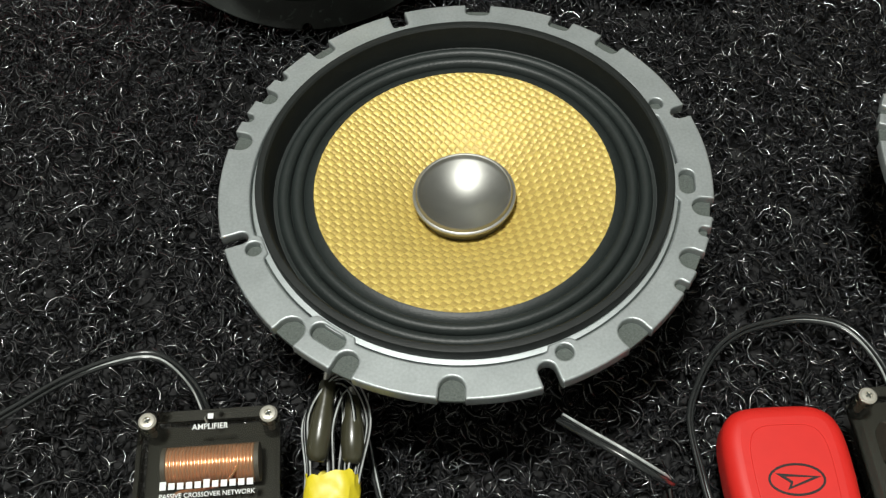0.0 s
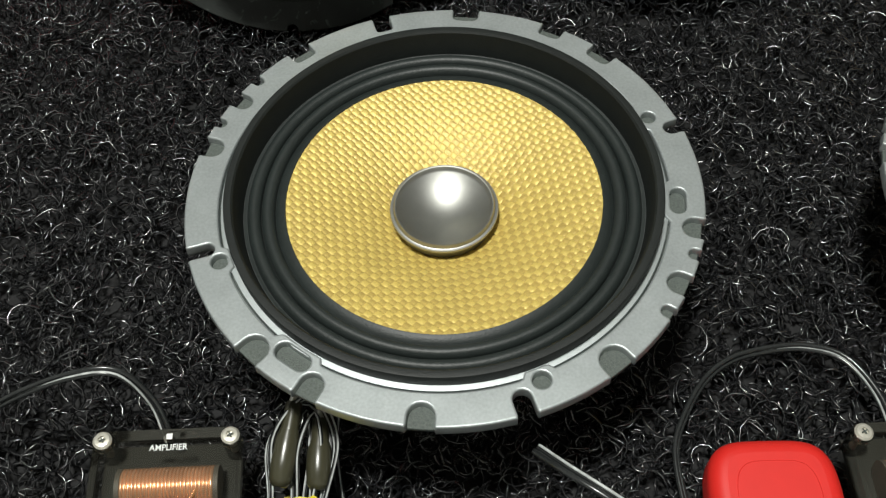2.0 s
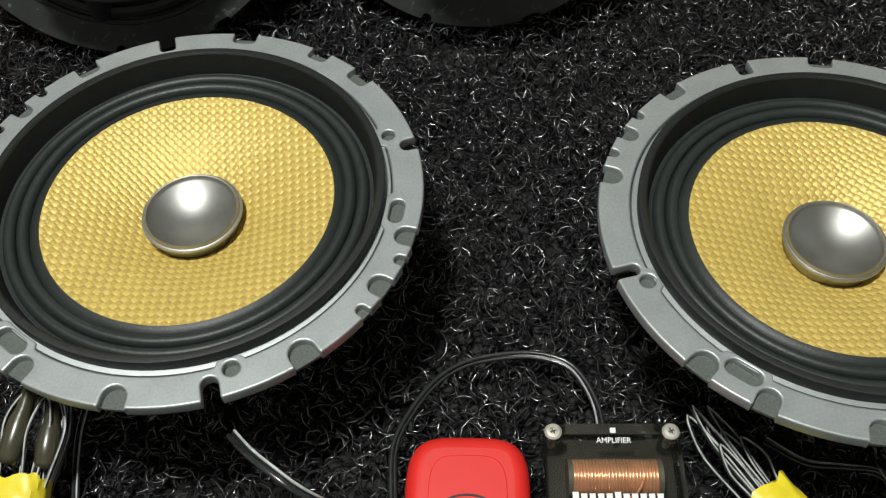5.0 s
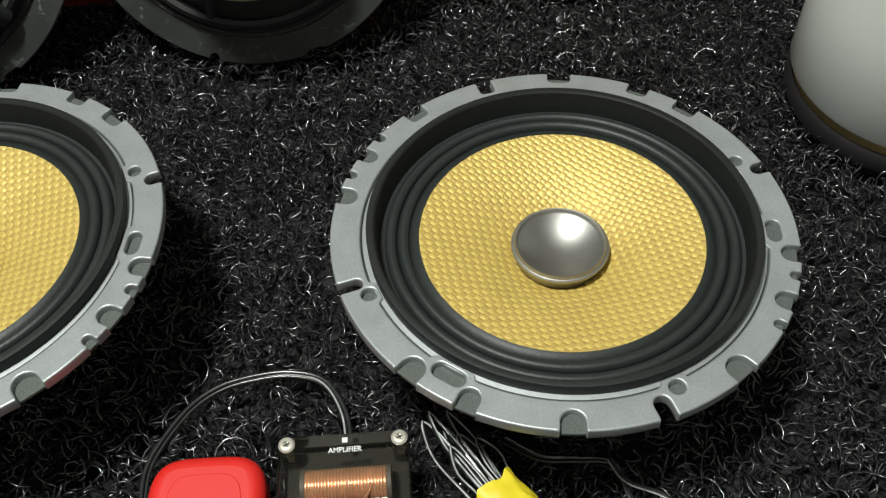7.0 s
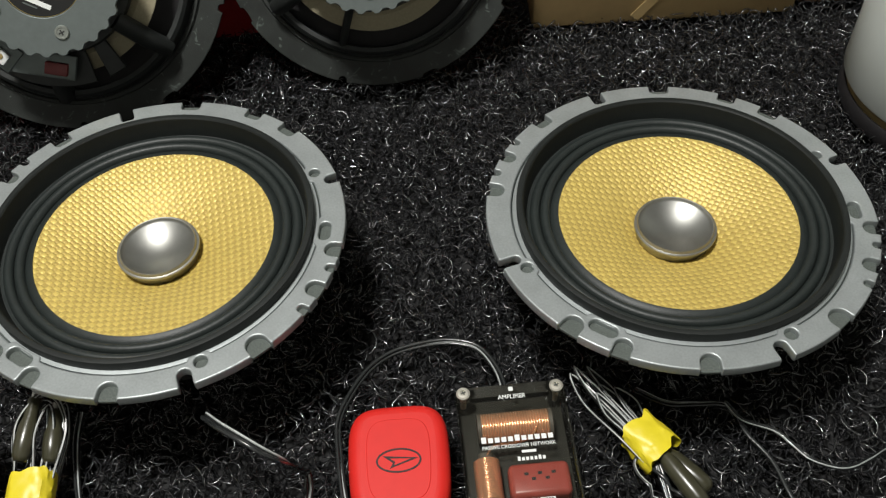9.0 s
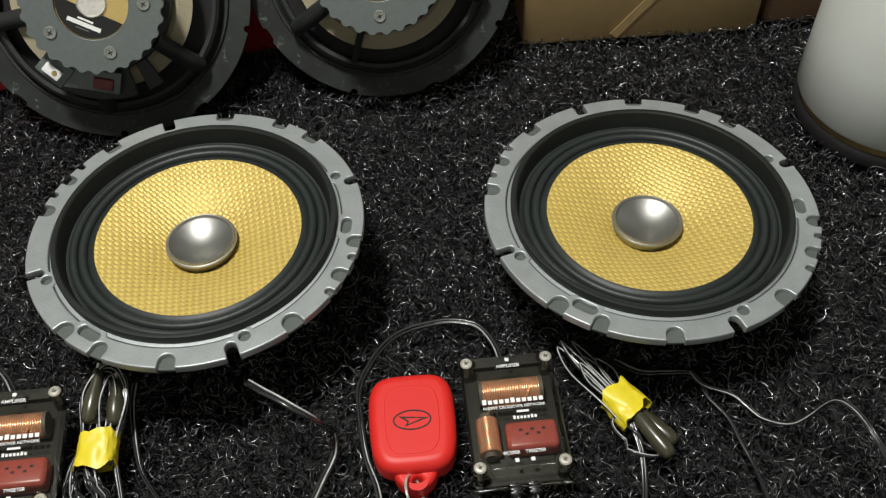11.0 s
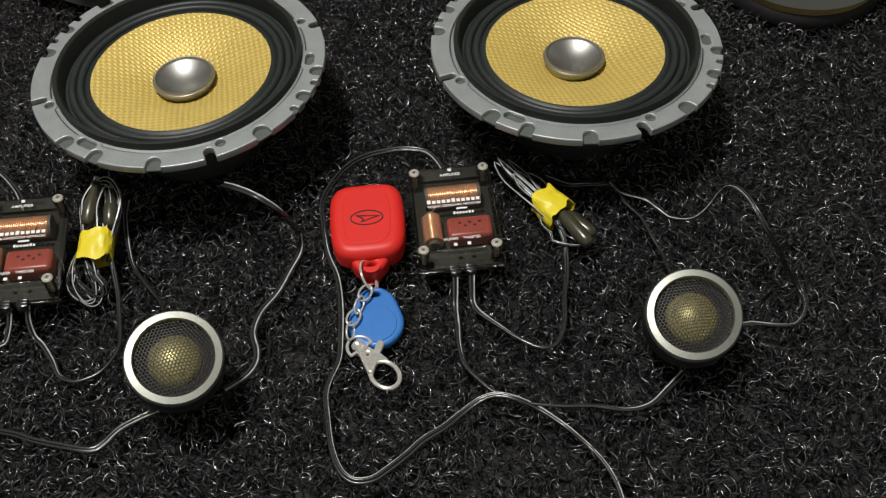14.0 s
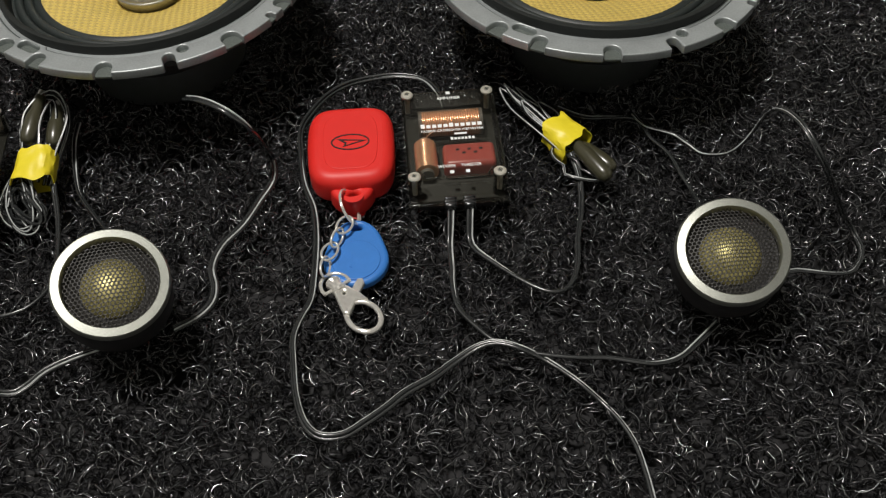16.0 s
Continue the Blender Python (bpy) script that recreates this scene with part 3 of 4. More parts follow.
dark_box = thing("dark_box", pose(0.340, 0.402, -0.004, 0, 0, 1), "dark brown cardboard carton beside the lighter box", "box")
part("body", block("body", 0.20, 0.18, 0.12, 0.002), CARDBOARD_DARK, dark_box, "", Matrix.Translation((0.10, 0.09, 0)))
part("lid", block("lid", 0.204, 0.184, 0.03, 0.002), CARDBOARD_DARK, dark_box, "", Matrix.Translation((0.10, 0.09, 0.091)))

drum = thing("white_canister", pose(0.3930, 0.312, -0.003), "white plastic canister with tan rim on a black base", "canister")
part("base", lathe("base", [(0, 0), (0.0535, 0), (0.0546, 0.002), (0.0541, 0.008), (0.0528, 0.010), (0, 0.010)], 96), BASE_BLACK, drum, "matt black base")
part("rim", lathe("rim", [(0.048, 0.010), (0.0522, 0.010), (0.0526, 0.018), (0.048, 0.020)], 96), TAN, drum, "tan rim")
part("shell", lathe("shell", [(0.048, 0.0160), (0.0543, 0.0160), (0.0553, 0.0175), (0.0547, 0.06), (0.0530, 0.150), (0.0515, 0.153), (0, 0.154)], 96), WHITE_PLASTIC, drum)


# ---- crossovers ----
def coil(name, length, r, turns, sides=24):
    prof = [(0, 0), (r * 0.8, 0)]
    for i in range(turns):
        z = length * i / turns
        h = length / turns
        prof += [(r * 0.955, z), (r, z + h * 0.3), (r, z + h * 0.7), (r * 0.955, z + h)]
    prof += [(r * 0.8, length), (0, length)]
    return lathe(name, prof, sides, 80)


def crossover(m, label):
    ob = thing("crossover", m, label, "crossover", "pair of crossovers")
    w, y0, y1, h = 0.0440, -0.0312, 0.0308, 0.0215
    cy = (y0 + y1) / 2
    # Inset block for the unseen lower half, black to read as shade.
    part("dark_under_block", block("dark_under_block", w - 0.010, y1 - y0 - 0.010, 0.0085, 0.0006), BASE_BLACK, ob, "black inset block standing for the shade under the case", Matrix.Translation((0, cy, 0)))
    part("circuit_board", block("circuit_board", w - 0.002, y1 - y0 - 0.002, 0.0012, 0.0003), BOARD, ob, "brownish circuit board", Matrix.Translation((0, cy, 0.0088)))
    bm = bmesh.new()
    bmesh.ops.create_cube(bm, size=1, matrix=Matrix.Translation((0, cy, (h + 0.0085) / 2)) @ Matrix.Diagonal((w, y1 - y0, h - 0.0085, 1)))
    bmesh.ops.bevel(bm, geom=[e for e in bm.edges if abs((e.verts[0].co - e.verts[1].co).z) > 0.01], offset=0.004, segments=4, affect="EDGES")
    bmesh.ops.bevel(bm, geom=[e for e in bm.edges if min(v.co.z for v in e.verts) > h - 1e-5], offset=0.0012, segments=3, affect="EDGES")
    bmesh.ops.delete(bm, geom=[f for f in bm.faces if f.calc_center_median().z < 0.0085 + 1e-5], context="FACES")
    part("case", sharp(mesh_of(bm, "case"), 40), SMOKED, ob, "smoked see-through plastic case")
    part("case_foot", block("case_foot", w + 0.0008, 0.0014, 0.0016, 0.0004), SMOKED, ob, "", Matrix.Translation((0, y0, 0.0086)))
    part("lid_step", block("lid_step", w - 0.016, 0.0007, 0.0010, 0.0002), SMOKED, ob, "", Matrix.Translation((0, y0 + 0.0036, h)))
    for x, y in ((-0.0187, 0.0268), (0.0187, 0.0268), (-0.0187, -0.0268), (0.0187, -0.0268)):
        post = part("screw_post", lathe("screw_post", [(0.0028, 0.0100), (0.0028, h - 0.0012), (0.0032, h - 0.0010), (0.0032, h + 0.0006), (0, h + 0.0006)], 32), SMOKED, ob, "", Matrix.Translation((x, y, 0)))
        part("screw", lathe("screw", [(0.0012, -0.010), (0.0012, 0), (0.0027, 0.0), (0.0028, 0.0008), (0.0022, 0.0014), (0.0012, 0.0015), (0.0011, 0.0008), (0, 0.0008)], 24), SCREW_BRIGHT, post, "nickel screw", Matrix.Translation((0, 0, h + 0.0008)))
        # Dark bars on top of the screw, coloured as shade inside its slots.
        for r in (25, 115):
            part("slot_shade_bar", block("slot_shade_bar", 0.0019, 0.00035, 0.0003, 0), RECESS, post, "", pose(0, 0, h + 0.0021, 0, 0, r))
        if y < 0:
            ear = [Vector((0.0046 * math.cos(q), 0.0046 * math.sin(q), 0)) for q in [math.pi * (0.5 if x > 0 else 0.0) + math.pi * 0.5 * i / 8 for i in range(9)]]
            part("corner_lip", tube("corner_lip", ear, 0.0005, 6), SMOKED, ob, "", Matrix.Translation((x, y, h)))
    c1 = part("flat_coil", coil("flat_coil", 0.0270, 0.0062, 25), COPPER, ob, "coil of bare copper wire", pose(-0.0130, 0.0143, 0.0150, 0, 90, 0))
    part("bobbin", lathe("bobbin", [(0, -0.0014), (0.0062, -0.0014), (0.0062, 0), (0, 0)], 24), FERRITE, c1)
    part("bobbin", lathe("bobbin", [(0, 0), (0.0062, 0), (0.0062, 0.0014), (0, 0.0014)], 24), FERRITE, c1, "", Matrix.Translation((0, 0, 0.0270)))
    c2 = part("upright_coil", coil("upright_coil", 0.0170, 0.0052, 26), COPPER, ob, "coil of fine copper wire", pose(-0.0125, -0.0172, 0.0152, -90, 0, 0))
    part("core", lathe("core", [(0, -0.002), (0.0030, -0.002), (0.0030, 0.020), (0, 0.020)], 24), FERRITE, c2)
    cap = part("capacitor", block("capacitor", 0.0235, 0.0140, 0.0100, 0.0024, 4), RED_CAP, ob, "dark red box capacitor", Matrix.Translation((0.0068, -0.0108, 0.0100)))
    for i in range(5):
        part("print_bar", block("print_bar", 0.0016, 0.0012, 0.0001, 0), BLACK_INK, cap, "", Matrix.Translation((-0.005 + i * 0.0026, 0.002 - 0.0022 * (i % 2), 0.0100)))
    lead = smooth_path([Vector(p) for p in ((-0.0125, 0.0010, 0.0175), (-0.0090, 0.0045, 0.0190), (-0.0010, 0.0050, 0.0192), (0.0060, 0.0070, 0.0195), (0.0110, 0.0150, 0.0206))], 0.002)
    part("lead", tube("lead", lead, 0.0005, 6), COPPER, ob, "loose copper lead")
    t = h + 0.0002
    for x, y in ((0.0005, 0.0278), (-0.0020, -0.0242), (0.0050, -0.0242)):
        part("white_square", block("white_square", 0.0018, 0.0018, 0.0001, 0), WHITE_INK, ob, "", Matrix.Translation((x, y, t)))
    words("writing", "AMPLIFIER", 0.0027, 0.0005, 0.0243, t, ob, None, 0.0112)
    words("writing", "PASSIVE CROSSOVER NETWORK", 0.0021, 0.0005, 0.0025, t, ob, None, 0.0285)
    words("writing", "WOOFER", 0.0024, -0.0040, -0.0205, t, ob, None, 0.0078)
    words("writing", "TWEETER", 0.0024, 0.0068, -0.0205, t, ob, None, 0.0092)
    for count, wide, tall, x0, y, step in ((11, 0.0019, 0.0021, -0.0128, 0.0056, 0.0026), (7, 0.0011, 0.0014, -0.0002, -0.0033, 0.0016)):
        for i in range(count):
            high = tall * (1.25 if i in (0, 5) else 1.0)
            part("maker_mark", block("maker_mark", wide, high, 0.0001, 0), WHITE_INK, ob, "", pose(x0 + i * step, y + (high - tall) / 2, t, 0, 0, 0))
    part("print_bar", block("print_bar", 0.0056, 0.0011, 0.0001, 0), WHITE_INK, ob, "", Matrix.Translation((0.0040, -0.0002, t)))
    for x in (-0.0035, 0.0048):
        grip = part("strain_relief", block("strain_relief", 0.0044, 0.0060, 0.0050, 0.0012), CABLE_BLACK, ob, "ribbed black cable grip", Matrix.Translation((x, y0 - 0.0022, 0.0086)))
        for i in range(3):
            part("rib", block("rib", 0.0052, 0.0008, 0.0056, 0.0002), CABLE_BLACK, grip, "", Matrix.Translation((0, -0.0020 + i * 0.0018, -0.0003)))
    return ob


crossover(pose(0.1473, 0.1042, 0.0, 0, 0, 3.0), "smoked clear crossover box with copper coils beside the red key fob")
crossover(pose(-0.0800, 0.0958, 0.0055, 0, 3.5, 5.0), "smoked clear crossover box with copper coils beside the taped cable")


# ---- cables ----
def cable(label, pts, r=0.00085, twist=2.0, phase=0.0):
    """Twin flat cable: two glossy black cores side by side, one with a fine pale stripe that doubles as its highlight
    line.
    """
    path = smooth_path([Vector(p) for p in pts], 0.0022)
    ob = thing("cable", Matrix.Identity(4), label, "cable", "twin speaker cables")
    sides, highlight_stripe = [[], []], []
    for i, q in enumerate(path):
        t = (path[min(i + 1, len(path) - 1)] - path[max(i - 1, 0)]).normalized()
        s = t.cross(Vector((0, 0, 1))).normalized()
        up = s.cross(t)
        a = phase + twist * math.sin(i * 0.045 + phase) * 0.5
        off = (s * math.cos(a) + up * math.sin(a)) * r * 0.96
        rise = up * abs(math.sin(a)) * r * 0.5
        sides[0].append(q + off + rise)
        sides[1].append(q - off + rise)
        b = a + 0.9 + 0.9 * math.sin(i * 0.031 + 2 * phase)
        highlight_stripe.append(q - off + rise + (-s * math.cos(b) + up * abs(math.sin(b))) * r * 0.82)
    part("core", tube("core", sides[0], r, 8), CABLE_BLACK, ob, "plain black core")
    core = part("striped_core", tube("striped_core", sides[1], r, 8), CABLE_BLACK, ob, "black core with a pale stripe along its highlight")
    part("highlight_stripe", tube("highlight_stripe", highlight_stripe, r * 0.44, 6), CABLE_GREY, core, "fine pale stripe doubling as a gloss highlight")
    return ob


def low(pts, z=0.0022):
    return [(x, y, z) for x, y in pts]


cable("black twin cable looping round the red key fob from the crossover", low([(0.146, 0.136), (0.143, 0.152), (0.135, 0.165), (0.123, 0.169), (0.110, 0.168), (0.097, 0.164), (0.087, 0.156), (0.079, 0.143), (0.075, 0.131), (0.076, 0.115), (0.079, 0.095), (0.084, 0.079), (0.086, 0.061), (0.086, 0.040), (0.085, 0.027), (0.081, 0.017), (0.079, 0.008), (0.080, -0.004), (0.082, -0.019), (0.086, -0.031), (0.092, -0.037), (0.101, -0.037), (0.109, -0.032), (0.117, -0.026), (0.125, -0.019), (0.135, -0.013), (0.144, -0.006)])
      + [(0.153, -0.0005, 0.0035), (0.161, 0.0005, 0.0050), (0.170, -0.0025, 0.0050)] + low([(0.180, -0.007), (0.191, -0.017)]) + low([(0.200, -0.026), (0.206, -0.035), (0.210, -0.045), (0.212, -0.058), (0.214, -0.080), (0.220, -0.11)], 0.0))
cable("black twin cable running from the crossover to a tweeter", [(0.1455, 0.071, 0.0110), (0.1450, 0.062, 0.006)] + low([(0.1445, 0.054), (0.145, 0.042), (0.145, 0.032), (0.147, 0.020), (0.154, 0.010), (0.161, 0.003), (0.174, -0.003), (0.190, -0.006), (0.205, -0.007), (0.221, -0.010), (0.232, -0.008), (0.241, -0.001), (0.251, 0.008)]))
cable("black twin cable from the crossover to the taped bundle", [(0.1540, 0.071, 0.0110), (0.1535, 0.063, 0.006)] + low([(0.1535, 0.057), (0.156, 0.051), (0.165, 0.042), (0.175, 0.033), (0.185, 0.027), (0.193, 0.029), (0.198, 0.040), (0.200, 0.055)]) + [(0.2035, 0.072, 0.003), (0.2045, 0.088, 0.006), (0.2020, 0.102, 0.009)])
cable("thin black cable from under the woofer to a tweeter", low([(0.200, 0.140), (0.212, 0.133), (0.224, 0.132), (0.236, 0.131), (0.240, 0.125), (0.242, 0.117), (0.249, 0.105), (0.252, 0.092), (0.255, 0.080)]) + [(0.2550, 0.066, 0.007), (0.2545, 0.040, 0.016)], r=0.0008)
cable("black twin cable arching up beside the tweeter", low([(0.272, 0.028), (0.287, 0.033), (0.293, 0.033), (0.304, 0.031), (0.313, 0.032), (0.320, 0.042), (0.320, 0.053)]) + [(0.313, 0.055, 0.012), (0.304, 0.056, 0.029), (0.295, 0.058, 0.045), (0.290, 0.068, 0.051), (0.287, 0.080, 0.049), (0.284, 0.088, 0.044), (0.282, 0.092, 0.034), (0.279, 0.094, 0.022), (0.273, 0.096, 0.011), (0.265, 0.104, 0.003), (0.259, 0.111, 0.003), (0.253, 0.118, 0.003), (0.241, 0.123, 0.004), (0.236, 0.131, 0.0045)], r=0.0007)
cable("black twin cable from the crossover curving up to the taped bundle", [(-0.0705, 0.0640, 0.0150), (-0.0708, 0.0580, 0.008)] + low([(-0.0690, 0.0530), (-0.064, 0.048), (-0.057, 0.038), (-0.052, 0.029), (-0.044, 0.025), (-0.034, 0.028), (-0.028, 0.035), (-0.025, 0.045), (-0.027, 0.059)]) + [(-0.030, 0.076, 0.004), (-0.035, 0.095, 0.008)])
cable("short black twin cable from the crossover", [(-0.0790, 0.0630, 0.0155), (-0.0800, 0.0570, 0.009)] + low([(-0.083, 0.052), (-0.086, 0.049), (-0.096, 0.048), (-0.125, 0.045)]))
cable("grey-edged twin cable arching over the mat to the crossover", [(-0.083, 0.126, 0.018), (-0.088, 0.135, 0.026), (-0.097, 0.140, 0.036), (-0.110, 0.139, 0.036), (-0.130, 0.137, 0.026), (-0.152, 0.132, 0.013)] + low([(-0.175, 0.124), (-0.21, 0.112)], 0.004))
cable("thin black cable from under the woofer to the other tweeter", low([(-0.035, 0.142), (-0.034, 0.128), (-0.029, 0.107), (-0.024, 0.093), (-0.015, 0.080), (-0.009, 0.072)]) + [(-0.002, 0.058, 0.010), (0.006, 0.032, 0.018)], r=0.0007)
cable("loose black twin cable with a cut end under the woofer", [(0.0283, 0.1175, 0.0365), (0.036, 0.1095, 0.0425), (0.044, 0.1035, 0.0445), (0.052, 0.0990, 0.0425), (0.0585, 0.0985, 0.034), (0.0618, 0.1030, 0.018), (0.0636, 0.1070, 0.006)] + low([(0.064, 0.098), (0.059, 0.085), (0.053, 0.071), (0.045, 0.059), (0.042, 0.047), (0.0445, 0.036), (0.044, 0.028), (0.039, 0.021), (0.030, 0.015)]), r=0.0010, twist=0.3, phase=0.1)
cable("black twin cable running away from a tweeter", low([(0.006, 0.009), (-0.008, 0.003), (-0.018, -0.003), (-0.024, -0.010), (-0.030, -0.013), (-0.043, -0.010), (-0.057, -0.006), (-0.075, 0.000), (-0.12, 0.006)]))


# ---- taped bundles with plugs ----
def tape_sleeve(name, sx, sz, length, seed):
    """A crumpled flat sleeve of tape round the bundle, along y."""
    bm = bmesh.new()
    rows, seg = 18, 48
    rings = []
    for j in range(rows + 1):
        f = j / rows - 0.5
        ring = []
        for i in range(seg):
            a = 2 * math.pi * i / seg
            c, s = math.cos(a), math.sin(a)
            fold = noise.noise((c * 2.2 + seed, s * 2.2, f * 2.5)) * 0.10 + noise.noise((c * 6 + seed, s * 6, f * 5)) * 0.035
            k = 1 + fold - 0.10 * f
            x = sx * math.copysign(abs(c) ** 0.75, c) * k
            z = sz * math.copysign(abs(s) ** 0.75, s) * k
            edge = noise.noise((c * 1.7, s * 1.7, seed + (3 if f > 0 else 8))) * 0.0035 * abs(2 * f)
            ring.append(bm.verts.new((x, f * length + edge + 0.0012 * c, z)))
        rings.append(ring)
    for a, b in zip(rings, rings[1:]):
        for i in range(seg):
            bm.faces.new((a[i], a[(i + 1) % seg], b[(i + 1) % seg], b[i]))
    bmesh.ops.recalc_face_normals(bm, faces=bm.faces)
    bmesh.ops.solidify(bm, geom=bm.faces[:], thickness=0.0003)
    return sharp(mesh_of(bm, name), 28)


def sleeve(name, length, r, blunt):
    """A soft sleeve over a push-on connector, along y; blunt ones begin with a full round nose."""
    if blunt:
        prof = [(0, 0), (r * 0.55, 0.0004), (r * 0.86, 0.0018), (r, 0.0042), (r * 1.05, length * 0.4), (r * 0.95, length * 0.8), (r * 0.6, length), (0, length)]
    else:
        prof = [(0, 0), (r * 0.62, 0), (r * 0.70, 0.001), (r * 0.72, length * 0.30), (r, length * 0.46), (r * 1.04, length * 0.70), (r * 0.92, length * 0.92), (r * 0.6, length), (0, length)]
    me = lathe(name, prof, 20, 60)
    me.transform(pose(0, 0, 0, 90, 0, 0))
    return me


def bundle(m, label, flip, seed, long):
    ob = thing("cable_bundle", m, label, "cable bundle", "taped cable bundles")
    rng = random.Random(seed)
    part("tape", tape_sleeve("tape", 0.0089, 0.0070, long, seed), YELLOW, ob, "crumpled yellow tape", Matrix.Translation((0, 0, 0.0092)))
    end = 1 if not flip else -1
    for i, x in enumerate((-0.0035, 0.0045)):
        me = sleeve("plug", 0.0255 - 0.004 * i, 0.0038, flip)
        tip = end * (0.0370 if not flip else 0.0335) - end * 0.004 * i
        plug = part("plug", me, PLUG, ob, "dark olive sleeve over a connector", pose(x, tip, 0.0125 - 0.003 * i, 0, 0, (4 if i else -4) if end > 0 else 180 + (6 if i else -6)))
        if end > 0:
            part("contact", lathe("contact", [(0, 0), (0.0018, 0), (0.0018, 0.0035), (0, 0.0035)], 12), CHROME, plug, "bare metal contact", pose(0, 0.0028, 0, 90, 0, 0))
    for i in range(7):
        x = -0.0085 + 0.0022 * i + rng.uniform(-0.0006, 0.0006)
        hgt = rng.uniform(0.004, 0.013)
        far = rng.uniform(0.030, 0.038) if not flip else rng.uniform(0.026, 0.044)
        x2 = x + rng.uniform(0.003, 0.006)
        if not flip and i < 3:
            x, x2, far, hgt = -0.0085 + 0.0008 * i, 0.0080 + 0.0010 * i, 0.0370 + 0.0012 * i, 0.008 + 0.002 * i
        pts = [(x, -0.006, hgt), (x * 1.02, 0.008, hgt), (x * 1.12 - 0.001, far * 0.65, hgt + 0.002), (x * 0.7 + x2 * 0.3, far * 0.96, hgt + 0.002), (x * 0.3 + x2 * 0.7, far * 0.96, hgt + 0.001), (x2 * 1.08, far * 0.65, hgt), (x2 * 0.85, 0.008, hgt - 0.001), (x2 * 0.7, -0.006, hgt - 0.001)]
        path = smooth_path([Vector(p) for p in pts], 0.002)
        loop = part("wire_loop", tube("wire_loop", path, 0.0007, 6), CABLE_BLACK, ob)
        # The pale stripe doubles as the loop's painted highlight.
        part("highlight_stripe", tube("highlight_stripe", [p + Vector((0.0003 * (i % 3 - 1), 0, 0.00052)) for p in path], 0.00032, 6), CABLE_GREY, loop, "fine pale stripe doubling as a gloss highlight")
    for i in range(16 if not flip else 3):
        cx, cy = -0.0040 + rng.uniform(-0.003, 0.003), -0.0150 - rng.uniform(0, 0.004)
        rx, ry = rng.uniform(0.0030, 0.0105), rng.uniform(0.0070, 0.0145)
        lean, hgt = rng.uniform(0.1, 0.9), rng.uniform(0.0045, 0.0110)
        pts = []
        for q in range(26):
            a = math.pi / 2 + 2 * math.pi * q / 26
            pts.append(Vector((cx + rx * math.cos(a + lean) * (0.75 if math.sin(a) > 0 else 1), cy + ry * math.sin(a), hgt + 0.0015 * math.sin(a * 2 + lean) - 0.003 * (math.sin(a) < 0))))
        loop = part("wire_loop", tube("wire_loop", pts, 0.0008, 6, None, True), CABLE_BLACK, ob)
        if i % 3 == 0:
            part("highlight_stripe", tube("highlight_stripe", [p + Vector((0.0003, 0, 0.0006)) for p in pts], 0.0003, 6, None, True), CABLE_GREY, loop, "fine pale stripe doubling as a gloss highlight")
    return ob


bundle(pose(-0.0428, 0.1035, 0.0035, 15, 0, -3), "coiled black cable with two connectors bound by yellow tape", False, 3, 0.0160)
bundle(pose(0.1995, 0.1130, 0.0, 4, 0, 36), "coiled black cable bound by yellow tape, connector end towards the tweeter", True, 5, 0.0165)


# ---- key fob, tag and clasp ----
def fob_outline(w, l, lobe=True, n=72, p=4.0):
    out = []
    for i in range(n):
        a = 2 * math.pi * i / n
        c, s = math.cos(a), math.sin(a)
        x = w * math.copysign(abs(c) ** (2 / p), c)
        y = l * math.copysign(abs(s) ** (2 / p), s)
        x *= 1 - 0.05 * (y < 0) * abs(y / l)
        out.append((x, y))
    return out


fob = thing("key_fob", pose(0.1010, 0.1055, 0.0, 0, 0, 2), "red silicone key fob cover with black oval emblem", "key fob", "bunch of keys")
part("cover", plate("cover", [fob_outline(0.0200, 0.0248)], 0.0165, 0.0052, 6), RED_RUBBER, fob, "", Matrix.Translation((0, 0, 0.0185)))
part("raised_face", plate("raised_face", [fob_outline(0.0125, 0.0175)], 0.0006, 0.0003, 2), RED_RUBBER, fob, "", Matrix.Translation((0, -0.0005, 0.01875)))
part("loop_lug", plate("loop_lug", [[(0.0102 * math.cos(a), -0.0208 + 0.0112 * math.sin(a)) for a in [2 * math.pi * i / 40 for i in range(40)]], ring_points(0.0024, 20, 0.0005, -0.0280)[::-1]], 0.0110, 0.0025, 4), RED_RUBBER, fob, "", Matrix.Translation((0, 0, 0.0125)))
emblem = part("emblem", plate("emblem", [ring_points(0.0088, 60, 0, 0, 0.0052), ring_points(0.0081, 60, 0, 0, 0.0045)[::-1]], 0.0003), BLACK_INK, fob, "black oval emblem", Matrix.Translation((0, -0.0012, 0.0190)))
part("emblem_stroke", plate("emblem_stroke", [[(-0.0062, 0.0022), (0.0075, 0.0006), (-0.0035, -0.0032), (-0.0022, -0.0010)], [(-0.0036, 0.0011), (-0.0014, -0.0006), (-0.0020, -0.0021), (0.0050, 0.0005)]], 0.0003), BLACK_INK, emblem)

tag_pts = []
for i in range(60):
    a = 2 * math.pi * i / 60
    r = 0.0140 * (1 + 0.56 * max(0, math.sin(a)) ** 4)
    tag_pts.append((r * math.cos(a), r * math.sin(a)))
tag = thing("blue_tag", pose(0.1040, 0.0462, 0.0, 2, 0, 2), "blue plastic teardrop access tag lying below the key fob", "key tag", "bunch of keys")
part("body", plate("body", [tag_pts, slot_outline(90, 0.0172, 0.0058, 0.0026)[::-1]], 0.0052, 0.0018, 4), BLUE, tag, "", Matrix.Translation((0, 0, 0.0062)))
